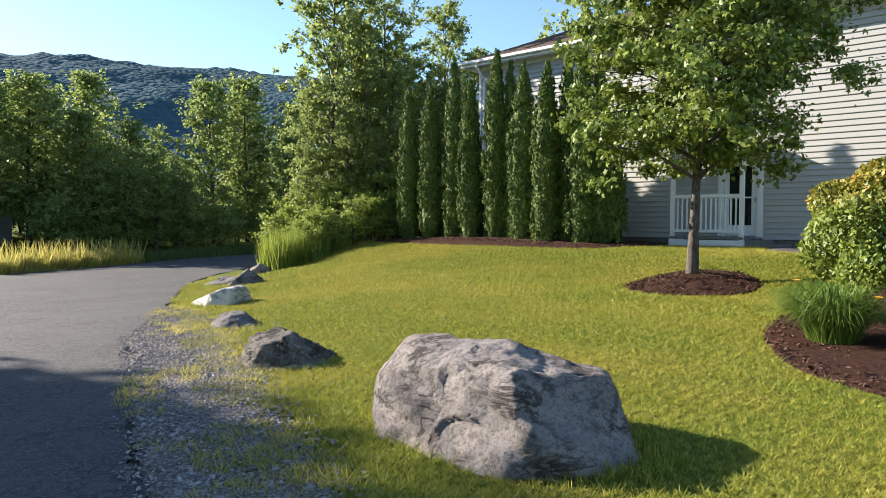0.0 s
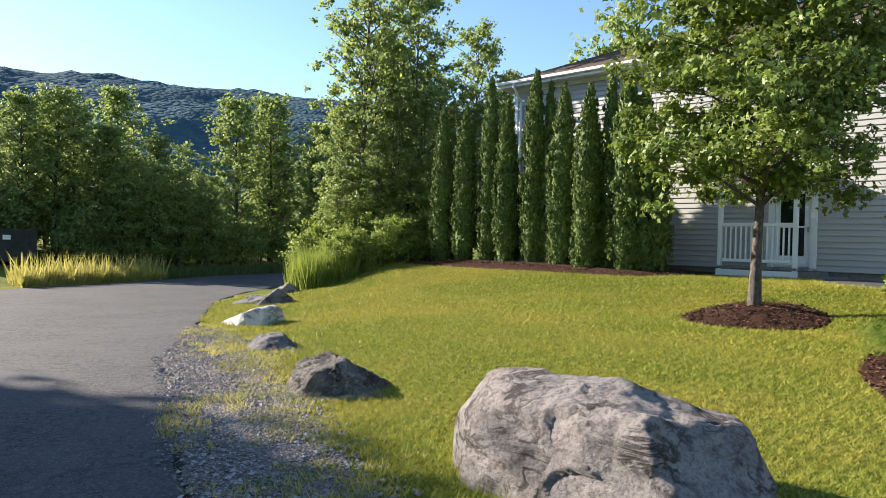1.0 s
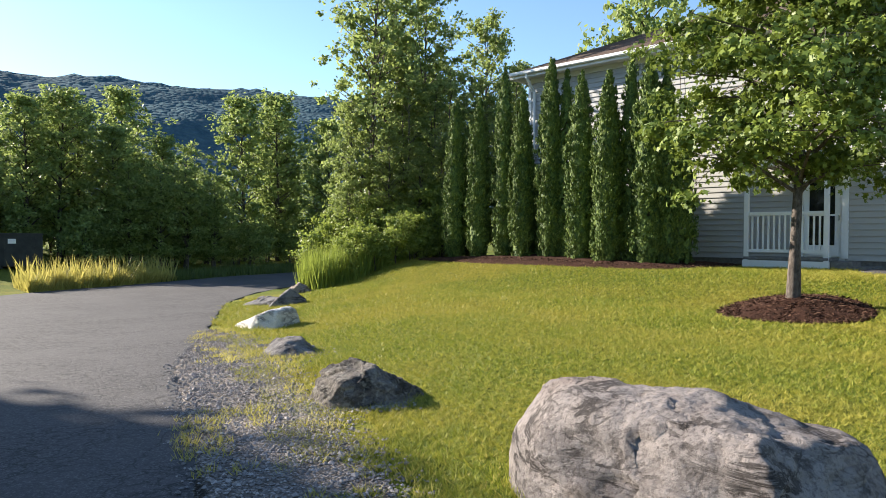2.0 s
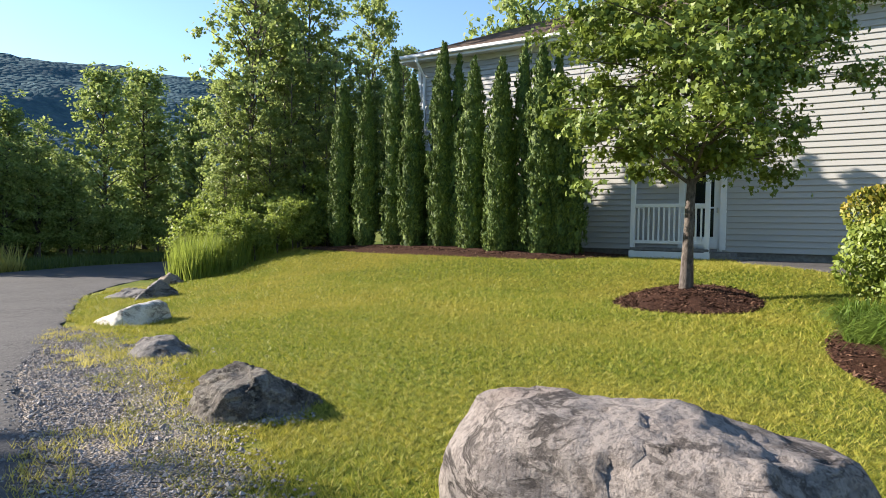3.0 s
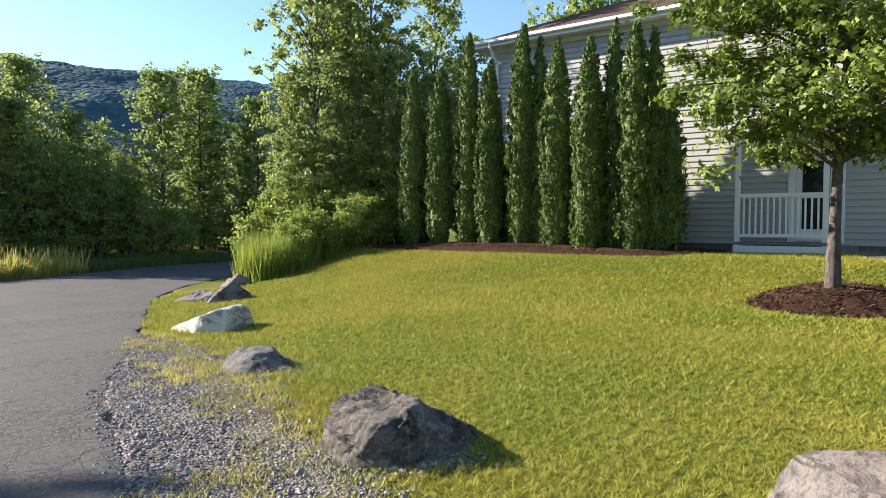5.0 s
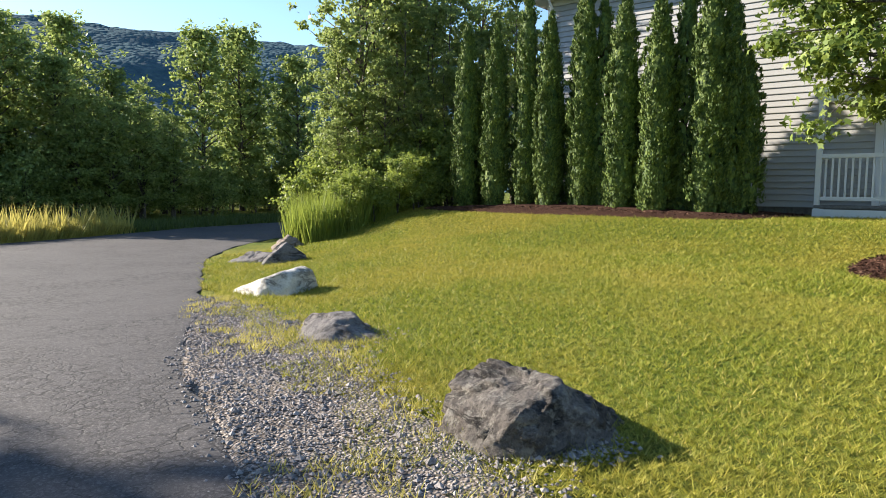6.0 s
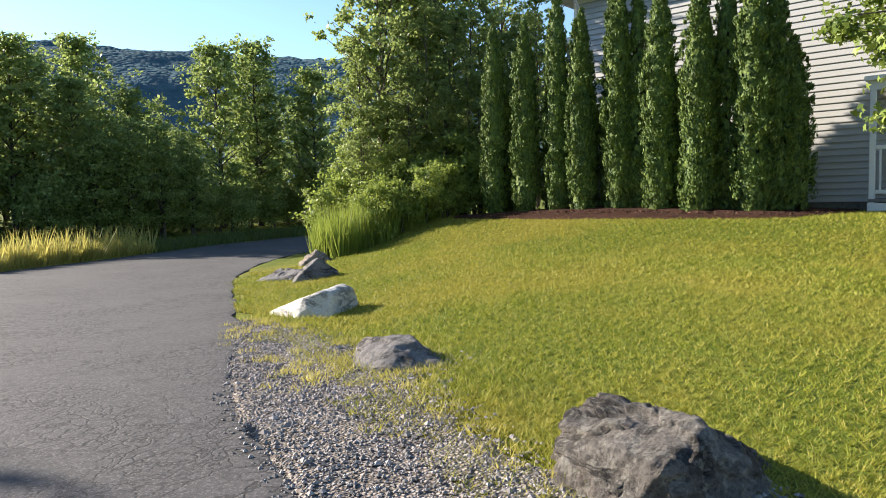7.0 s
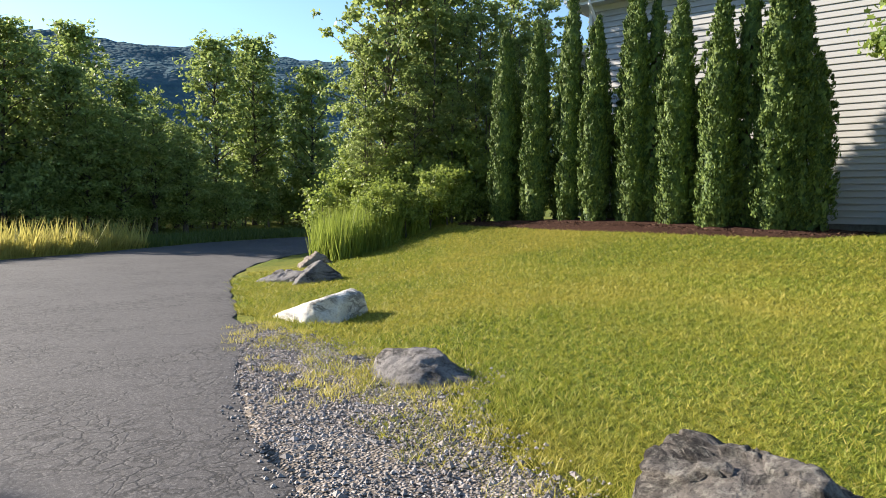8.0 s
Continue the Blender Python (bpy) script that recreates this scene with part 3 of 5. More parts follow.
        v = [(b0, y1 - t + 0.03, zt - 0.006), (b1, y1 - t + 0.03, zt - 0.006), (b1, y1 - t + 0.03, zt + 0.014), (b0, y1 - t + 0.03, zt + 0.014),
             (b0 + step, y1 - t - step, zt + step * pitch + 0.008), (b1 - step, y1 - t - step, zt + step * pitch + 0.008)]
        under("shingle_course", mesh_from("shingle_course", v, [(0, 1, 2, 3), (3, 2, 5, 4)], M["shingle"]), roof)
    # lower back wing past the far corner
    part("wing_wall", box_bm(WX + 3.2, WX + 9, WY1, WY1 + 2.2, BASE, EAVE - 0.6), M["siding"], house)
    part("wing_soffit", box_bm(WX + 2.7, WX + 9, WY1 + 0.3, WY1 + 2.7, EAVE - 0.6, EAVE - 0.4), M["white"], house)
    # entry door and frames
    door = part("door", box_bm(WX + 0.02, WX + 0.055, 7.58, 8.47, 1.07, 3.1, 0.005), M["white"], house, "white entrance door with a tall dark pane")
    part("pane", box_bm(WX + 0.012, WX + 0.028, 7.74, 8.33, 1.36, 2.98), M["glass_dark"], door)
    part("glazing_bar", box_bm(WX + 0.001, WX + 0.031, 7.74, 8.33, 2.1, 2.14), M["white"], door)
    part("kick_plate", box_bm(WX + 0.01, WX + 0.019, 7.66, 8.4, 1.1, 1.3, 0.003), M["white"], door)
    part("handle", box_bm(WX - 0.05, WX + 0.02, 7.63, 7.66, 1.98, 2.12, 0.008), M["metal"], door, "metal door handle")
    part("door_panel", box_bm(WX + 0.06, WX + 0.12, DOOR_Y0, DOOR_Y1, BASE, DOOR_TOP), M["white"], house)
    for a, b in ((DOOR_Y0 - 0.08, 7.575), (8.475, DOOR_Y1 + 0.08)):
        part("door_frame", box_bm(WX - 0.04, WX + 0.06, a, b, 1.03, DOOR_TOP - 0.08, 0.005), M["white"], house, "white door casing")
    part("door_frame", box_bm(WX - 0.045, WX + 0.06, DOOR_Y0 - 0.08, DOOR_Y1 + 0.08, DOOR_TOP - 0.08, DOOR_TOP + 0.06, 0.005), M["white"], house)
    # balcony in the recess beyond the near corner
    part("balcony_floor", box_bm(WX + 0.15, WX + 1.7, -3.2, WY0, 3.85, 4.1, 0.01), M["white"], house, "white balcony floor")
    rail = part("balcony_rail", box_bm(WX + 0.18, WX + 0.24, -3.2, WY0 - 0.02, 5.02, 5.1, 0.008), M["white"], house, "white balcony railing")
    bal = part("baluster", box_bm(-0.018, 0.018, -0.018, 0.018, 4.1, 5.03), M["white"], rail)
    bal.location = (WX + 0.21, WY0 - 0.12, 0)
    for i in range(1, 34):
        under("baluster", bal.data, rail).location = (WX + 0.21, WY0 - 0.12 - i * 0.12, 0)
    turn_house(house)
    part("balcony_post", box_bm(WX + 0.12, WX + 0.24, WY0 - 0.14, WY0 - 0.02, BASE, EAVE - 0.06, 0.006), M["white"], house)


def turn_house(ob):
    """The house stands a few degrees askew to the row of conifers."""
    ob.matrix_basis = pose(WX, 12, 0) @ pose(0, 0, 0, 0, 0, 3.0) @ pose(-WX, -12, 0)


def build_porch():
    porch = tagged(new("porch"), "small white-railed entrance porch against the house wall", "porch")
    X0, X1 = 18.28, WX - 0.03
    fl = 1.05
    part("platform", box_bm(X0 + 0.02, X1, PORCH_Y0, PORCH_Y1, fl - 0.07, fl, 0.008), M["concrete"], porch, "grey porch deck")
    part("skirt", box_bm(X0, X0 + 0.03, PORCH_Y0 - 0.02, PORCH_Y1 + 0.02, 0.66, fl - 0.09, 0.006), M["white"], porch, "white skirting board")
    part("skirt", box_bm(X0 + 0.03, X1, PORCH_Y1 - 0.01, PORCH_Y1 + 0.02, 0.66, fl - 0.09, 0.006), M["white"], porch)
    part("skirt", box_bm(X0 + 0.03, X1, PORCH_Y0 - 0.02, PORCH_Y0 + 0.01, 0.66, fl - 0.09, 0.006), M["white"], porch)
    for y in (PORCH_Y0 + 0.0, PORCH_Y1 - 0.11):
        part("post", box_bm(X0 + 0.03, X0 + 0.14, y, y + 0.11, fl - 0.1, 3.35, 0.008), M["white"], porch, "white square post")
    part("lintel", box_bm(X0 + 0.03, X0 + 0.15, PORCH_Y0 - 0.02, PORCH_Y1 + 0.02, 3.35, 3.55, 0.008), M["white"], porch)
    part("porch_roof", box_bm(X0 - 0.05, X1, PORCH_Y0 - 0.1, PORCH_Y1 + 0.1, 3.55, 3.65, 0.01), M["white"], porch)
    top = part("handrail", box_bm(X0 + 0.04, X0 + 0.13, PORCH_Y0 + 0.11, PORCH_Y1 - 0.11, 2.1, 2.19, 0.012), M["white"], porch, "white handrail")
    part("bottom_rail", box_bm(X0 + 0.05, X0 + 0.12, PORCH_Y0 + 0.11, PORCH_Y1 - 0.11, 1.16, 1.24, 0.008), M["white"], porch)
    b = part("baluster", box_bm(-0.02, 0.02, -0.02, 0.02, 1.24, 2.1), M["white"], top)
    n = 13
    for i in range(n):
        o = b if i == 0 else under("baluster", b.data, top)
        o.location = (X0 + 0.085, PORCH_Y0 + 0.11 + (i + 0.7) * (PORCH_Y1 - PORCH_Y0 - 0.22) / (n + 0.4), 0)
    part("handrail", box_bm(X0 + 0.14, X1, PORCH_Y1 - 0.09, PORCH_Y1 - 0.02, 2.1, 2.19, 0.01), M["white"], porch)
    turn_house(porch)
    steps = tagged(new("entrance_steps"), "two low grey concrete steps beside the porch", "steps")
    part("step", box_bm(X0 + 0.1, X1, PORCH_Y0 - 0.5, PORCH_Y0 - 0.025, 0.62, 0.97, 0.015), M["concrete"], steps)
    part("step", box_bm(X0 + 0.05, X1, PORCH_Y0 - 0.95, PORCH_Y0 - 0.5, 0.62, 0.86, 0.015), M["concrete"], steps)
    turn_house(steps)


build_house()
build_porch()

# ---- rocks ----


def rock_thing(label, at, turn, planes, mat, seed, rough=0.05, sub=5, tilt=(0, 0), sharp=20, chip=0.02, cell=5.0):
    """A stone: a ball cut to the given faces (normal, distance), then roughened and chipped into ledges."""
    bm = bmesh.new()
    bmesh.ops.create_icosphere(bm, subdivisions=sub, radius=1.0)
    N = [(Vector(n).normalized(), d) for n, d in planes]
    shift = Vector((seed * 3.1, 0, 0))
    for v in bm.verts:
        u = v.co.normalized()
        r = sum((max(u.dot(n), 1e-4) / d) ** sharp for n, d in N) ** (-1 / sharp)
        p = u * r
        q = p * 2.3 + shift
        big = noise.fractal(q * 0.6, 1.0, 2.1, 4)
        edge = noise.ridged_multi_fractal(q * 1.1, 1.0, 2.1, 5, 1.0, 2.0)
        w = p + Vector((noise.noise(q * 2), noise.noise(q * 2 + Vector((7, 0, 0))), noise.noise(q * 2 + Vector((0, 9, 0))))) * 0.1
        gap, spots = noise.voronoi(Vector((w.x * cell, w.y * cell * 0.7, w.z * cell * 1.6)) + shift)
        ledge = noise.cell(spots[0] * 7.3)
        seam = max(0.0, 1 - (gap[1] - gap[0]) * 7) * max(0.0, noise.noise(q * 1.3) + 0.25)
        fine = noise.fractal(q * 9.0, 0.9, 2.1, 3)
        v.co = p + u * (rough * big * 1.4 + rough * 0.5 * (edge - 1.0) + chip * ledge - chip * 1.1 * seam + chip * 0.32 * fine)
    for f in bm.faces:
        f.smooth = True
    me = bpy.data.meshes.new("boulder")
    bm.to_mesh(me)
    bm.free()
    me.materials.append(mat)
    ob = tagged(new("boulder", me), label, "boulder", "stones along the lawn's edge")
    ob.matrix_world = pose(*at, tilt[0], tilt[1], turn)
    return ob


def build_rocks():
    rock_thing("large pale grey boulder with a dark shaded end, on the lawn", (3.95, 3.35, 0.05), 0, [
        ((-0.95, 0.08, 0.3), 0.6), ((-0.08, 0.03, 1), 0.505), ((0.12, -0.22, 1), 0.5), ((-0.25, 0.93, 0.2), 1.27), ((-0.75, 0.65, 0.1), 0.97), ((-0.5, 0.55, 0.67), 0.87), ((-0.72, 0.1, 0.68), 0.62), ((-0.75, -0.66, -0.02), 0.92),
        ((0.62, -0.72, 0.3), 0.8), ((-0.1, -0.75, 0.65), 0.7), ((0.9, 0.1, 0.35), 0.61), ((0.5, 0.1, 0.85), 0.52), ((0, 0, -1), 0.4)], M["rock_pale"], 1, 0.035, 6, sharp=34, chip=0.022, cell=3.6)
    rock_thing("dark craggy boulder at the gravel's edge", (4.6, 7.3, -0.16), 0, [
        ((-0.85, 0.3, 0.45), 0.45), ((-0.25, 0.1, 0.95), 0.3), ((-0.3, -0.8, 0.4), 0.42), ((0.25, -0.7, 0.68), 0.36), ((0.8, 0.5, 0.3), 0.45), ((0.55, -0.1, 0.85), 0.29), ((-0.2, 0.95, 0.3), 0.55), ((-0.75, -0.66, 0.1), 0.52), ((0, 0, -1), 0.3)], M["rock_dark"], 2, 0.045, 6, sharp=26, chip=0.03, cell=6.5)
    rock_thing("low flat grey stone among gravel", (5.77, 10.6, -0.38), 0, [
        ((-0.1, 0.1, 1), 0.3), ((-0.55, 0.3, 0.75), 0.36), ((-0.2, -0.45, 0.88), 0.4), ((0.5, -0.25, 0.83), 0.29), ((0.7, 0.3, 0.5), 0.33), ((0, 0.9, 0.4), 0.6), ((0.3, -0.9, 0.2), 0.92), ((-0.9, -0.3, 0.1), 0.55), ((0, 0, -1), 0.25)], M["rock_grey"], 3, 0.035, 5, sharp=24, chip=0.025, cell=4.5)
    rock_thing("white angular stone lying in the grass", (7.28, 14.15, -0.36), 0, [
        ((0.35, -0.93, 0.05), 0.55), ((-0.8, -0.55, 0.15), 0.57), ((-0.2, 0.3, 0.93), 0.27), ((0.9, 0.2, 0.35), 0.45), ((-0.3, 0.95, 0.1), 0.9), ((-0.95, 0.1, 0.2), 0.46), ((0.1, -0.3, 0.95), 0.52), ((0, 0, -1), 0.3)], M["rock_white"], 4, 0.02, sharp=44, chip=0.012, cell=5)
    rock_thing("dark grey slab stone with a pointed ridge", (9.98, 18.05, -0.48), 0, [
        ((-0.55, 0.35, 0.75), 0.36), ((0.7, -0.1, 0.7), 0.44), ((-0.35, -0.85, 0.35), 0.5), ((0.2, 0.9, 0.5), 0.6), ((0.9, -0.4, 0), 0.6), ((-0.9, 0.3, 0), 0.7), ((0, 0, -1), 0.3)], M["rock_grey"], 5, 0.03, sharp=40, chip=0.025, cell=4)
    rock_thing("flat dark grey slab leaning on its neighbour stone", (9.85, 18.75, -0.52), 20, [
        ((-0.3, 0.1, 0.9), 0.3), ((0.4, 0, 0.9), 0.32), ((0, -0.95, 0.2), 0.5), ((0, 0.9, 0.3), 0.5), ((1, 0, 0), 0.4), ((-1, 0, 0.1), 0.45), ((0, 0, -1), 0.3)], M["rock_grey"], 8, 0.03, sharp=36, chip=0.025, cell=4)
    rock_thing("small brownish grey stone below the reeds", (12.0, 20.7, -0.42), -30, [
        ((-0.6, 0, 0.8), 0.36), ((0.6, 0, 0.8), 0.36), ((0, -0.9, 0.5), 0.34), ((0, 0.9, 0.4), 0.3), ((1, 0, 0), 0.5), ((-1, 0, 0), 0.45), ((0, 0, -1), 0.3)], M["rock_brown"], 6, 0.05)


build_rocks()

# ---- trees ----


def tree_thing(name, label, category, group, H, clear, profile, n_limbs, n_leaf, leaf, trunk_r, seed, leafmat, barkmat, spread=0.3, lift=0.35, stems=1, lean=(0, 0), droop=0.0, aspect=0.7, split=False, lobed=False):
    """A broadleaf tree: tapered trunk, limbs, and a crown of single leaves round the twigs."""
    rnd = random.Random(seed)
    rng = np.random.default_rng(seed)
    root = tagged(new(name), label, category, group)
    tv, tf = [], []
    lv, lf = tv, tf
    centers = []
    for s in range(stems):
        off = Vector((rnd.uniform(-0.5, 0.5), rnd.uniform(-0.5, 0.5), 0)) * (0.6 if stems > 1 else 0)
        hh = H * (1 if s == 0 else rnd.uniform(0.75, 0.95))
        path = []
        for i in range(9):
            t = i / 8
            path.append(Vector((lean[0] * t + 0.08 * math.sin(t * 5 + seed) * t, lean[1] * t + 0.08 * math.cos(t * 4 + seed), hh * 0.96 * t - (0.15 if i == 0 else 0))) + off * (1 + 1.2 * t))
        radii = [trunk_r * ((1.35 if i == 0 else 1.0) - 0.93 * (i / 8)) for i in range(9)]
        tube(tv, tf, path, radii, 10)
        m = n_limbs // stems
        for i in range(m):
            t = clear / hh + (0.96 - clear / hh) * ((i + rnd.random()) / m)
            f = min(int(t / 0.96 * 8), 7)
            k = t / 0.96 * 8 - f
            a = path[f].lerp(path[f + 1], min(k, 1))
            az = i * 2.39996 + rnd.uniform(-0.4, 0.4)
            reach = profile((t * hh - clear) / (hh - clear), az) * rnd.uniform(0.7, 1.05)
            end = a + Vector((math.cos(az) * reach, math.sin(az) * reach, reach * lift * rnd.uniform(0.4, 1.3) - droop * reach * reach))
            mid = a.lerp(end, 0.5) + Vector((0, 0, 0.12 * reach))
            if split:
                lv, lf = [], []
            r0 = max(0.012, trunk_r * 0.42 * (1 - t * 0.6))
            tube(lv, lf, [a, a.lerp(mid, 0.6), mid, mid.lerp(end, 0.6), end], [r0, r0 * 0.8, r0 * 0.6, r0 * 0.4, 0.005], 6 if split else 4)
            for j in range(6):
                u = 0.3 + 0.75 * (j + rnd.random()) / 6
                p = a.lerp(mid, min(u * 2, 1)) if u < 0.5 else mid.lerp(end, (u - 0.5) * 2)
                twig = p + Vector((rnd.gauss(0, 1), rnd.gauss(0, 1), rnd.gauss(0.15, 0.7))) * spread * (0.5 + 0.5 * reach)
                centers.append(twig)
                if split:
                    tube(lv, lf, [p, twig], [0.008, 0.003], 3)
            if split:
                under("limb", mesh_from("limb", lv, lf, barkmat, True), root)
    C = np.array([tuple(c) for c in centers])
    pick = rng.integers(0, len(C), n_leaf)
    weight = rng.gamma(2.0, 0.5, len(C))
    P = C[pick] + rng.normal(0, 1, (n_leaf, 3)) * (spread * (0.35 + 0.3 * weight[pick]))[:, None] * np.array([1, 1, 0.7])
    out = P - np.array([lean[0] * 0.5, lean[1] * 0.5, H * 0.5])
    out[:, 2] *= 0.4
    local = P - C[pick]
    nor = rng.normal(0, 0.42, (n_leaf, 3)) + np.array([0, 0, 0.5]) + 0.35 * unit(out) + 0.45 * unit(local)
    axis = rng.normal(0, 1, (n_leaf, 3)) + np.array([0, 0, -0.35])
    L = leaf * rng.uniform(0.65, 1.3, n_leaf)
    shape = lobed_leaves(P, axis, unit(nor), L) if lobed else leaf_quads(P, axis, unit(nor), L, L * aspect)
    under("trunk", mesh_from("trunk", tv, tf, barkmat, True), root)
    under("crown", fast_mesh("crown", shape, 9 if lobed else 4, leafmat), root)
    return root


def place(ob, x, y, turn=0.0, scale=1.0, sz=None, dz=0.0, first=False):
    m = Matrix.LocRotScale((x, y, gz(x, y) + dz), Euler((0, 0, radians(turn))), (scale, scale, sz or scale))
    if first:
        ob.matrix_basis = m
        return ob
    c = copy_thing(ob, Matrix.Identity(4))
    c.matrix_basis = m
    return c


def build_maple():
    def prof(t, az):
        # fuller low down; one long low limb on the side away from the house's near corner
        base = 2.9 * math.sin(math.pi * (0.18 + 0.8 * min(max(t, 0), 1))) ** 0.75
        lobe = 1 + 0.1 * math.cos(az - radians(115)) * (1 - t) + 0.14 * math.cos(az + radians(50)) * t
        return base * lobe
    m = tree_thing("maple_tree", "young maple with dense green leaves standing in a mulch ring", "tree", "", 7.6, 1.75, prof, 80, 48000, 0.11, 0.1, 11, M["maple"], M["bark"], 0.25, 0.34, lean=(0.3, -0.35), split=True, lobed=True)
    m.matrix_basis = pose(13.15, 6.35, 0.42)


def arborvitae(seed, H, R, n=16000):
    """A narrow column of upright sprays, gathered in lumps, with one or two leaders."""
    rng = np.random.default_rng(seed)
    rnd = random.Random(seed)
    root = tagged(new("arborvitae"), "tall narrow dark green arborvitae in a mulch bed", "conifer", "row of arborvitae")
    v, f = [], []
    tube(v, f, [(0, 0, -0.1), (0.02, 0, H * 0.5), (0, 0, H * 0.95)], [0.07, 0.045, 0.01], 6)
    under("trunk", mesh_from("trunk", v, f, M["bark_dark"]), root)
    turn = rnd.uniform(0, 6.28)
    tops = np.array([(0, 0, 1.0), (math.cos(turn) * 0.42 * R, math.sin(turn) * 0.42 * R, rnd.uniform(0.86, 0.96)), (-math.sin(turn) * 0.3 * R, math.cos(turn) * 0.3 * R, rnd.uniform(0.8, 0.92))])

    def girth(t):
        return R * np.minimum(1, 0.72 + t * 2.6) * np.clip(1 - np.clip((t - 0.55) / 0.45, 0, 1) ** 1.9, 0, 1) + 0.03
    m = int(n / 34)
    k = rng.choice(3, m, p=(0.5, 0.3, 0.2))
    t = rng.random(m) ** 0.95
    az = rng.uniform(0, 2 * np.pi, m)
    wave = 0.9 + 0.1 * np.sin(az * 2 + t * 9 + seed) + rng.normal(0, 0.07, m)
    C = np.stack([tops[k, 0] * t + np.cos(az) * girth(t) * wave, tops[k, 1] * t + np.sin(az) * girth(t) * wave, 0.05 + t * tops[k, 2] * H], 1)
    lump = rng.uniform(0.05, 0.13, m) * (1.1 - 0.5 * t)
    pick = rng.integers(0, m, n)
    local = unit(rng.normal(0, 1, (n, 3)))
    P = C[pick] + local * (lump[pick] * rng.random(n) ** 0.4)[:, None] * np.array([0.85, 0.85, 1.5])
    out = np.stack([np.cos(az[pick]), np.sin(az[pick]), np.zeros(n)], 1)
    axis = np.array([0, 0, 1.0]) + 0.55 * out + rng.normal(0, 0.4, (n, 3))
    nor = 0.75 * out + 0.6 * local + rng.normal(0, 0.35, (n, 3))
    # inner sprays close the column
    q = n // 4
    ti, ai = rng.random(q), rng.uniform(0, 2 * np.pi, q)
    oi = np.stack([np.cos(ai), np.sin(ai), np.zeros(q)], 1)
    Pi = oi * (girth(ti) * 0.72)[:, None] + np.stack([np.zeros(q), np.zeros(q), 0.03 + ti * 0.97 * H], 1)
    P, axis, nor = np.concatenate([P, Pi]), np.concatenate([axis, rng.normal(0, 0.3, (q, 3)) + np.array([0, 0, 1.0])]), np.concatenate([nor, oi])
    P[:, 2] = np.maximum(P[:, 2], 0.04)
    L = np.concatenate([rng.uniform(0.05, 0.1, n), rng.uniform(0.14, 0.22, q)])
    under("crown", fast_mesh("crown", leaf_quads(P, axis, unit(nor), L, L * 0.5), 4, M["arbor"]), root)
    return root


def build_arborvitae():
    rows = [(16.45, 18.3, 5.1, 0.36), (16.5, 17.25, 5.0, 0.36), (16.65, 16.32, 5.85, 0.33), (16.65, 15.58, 5.0, 0.37), (16.8, 14.6, 5.9, 0.39), (16.75, 13.5, 5.3, 0.42), (16.55, 12.45, 5.1, 0.45), (16.75, 11.35, 5.35, 0.47)]
    for i, (x, y, h, r) in enumerate(rows):
        ob = arborvitae(20 + i, h, r * 0.93, 17500)
        ob.matrix_basis = pose(x, y, gz(x, y) + 0.1, 0, 0, i * 47)
    for i, (x, y, h, r) in enumerate([(17.3, 10.75, 3.7, 0.42), (17.25, 16.85, 3.6, 0.42), (17.3, 15.95, 3.5, 0.42), (17.3, 15.1, 3.7, 0.42), (17.35, 13.9, 3.6, 0.42), (17.3, 13.0, 3.6, 0.44), (17.2, 18.5, 3.6, 0.4), (17.0, 14.2, 5.5, 0.33), (16.95, 12.0, 5.55, 0.36), (17.0, 17.75, 4.7, 0.3), (17.0, 11.0, 5.2, 0.36)]):
        ob = arborvitae(40 + i, h, r * 0.92, 7500)
        ob.matrix_basis = pose(x, y, gz(x, y) + 0.1, 0, 0, i * 71)


build_maple()
build_arborvitae()


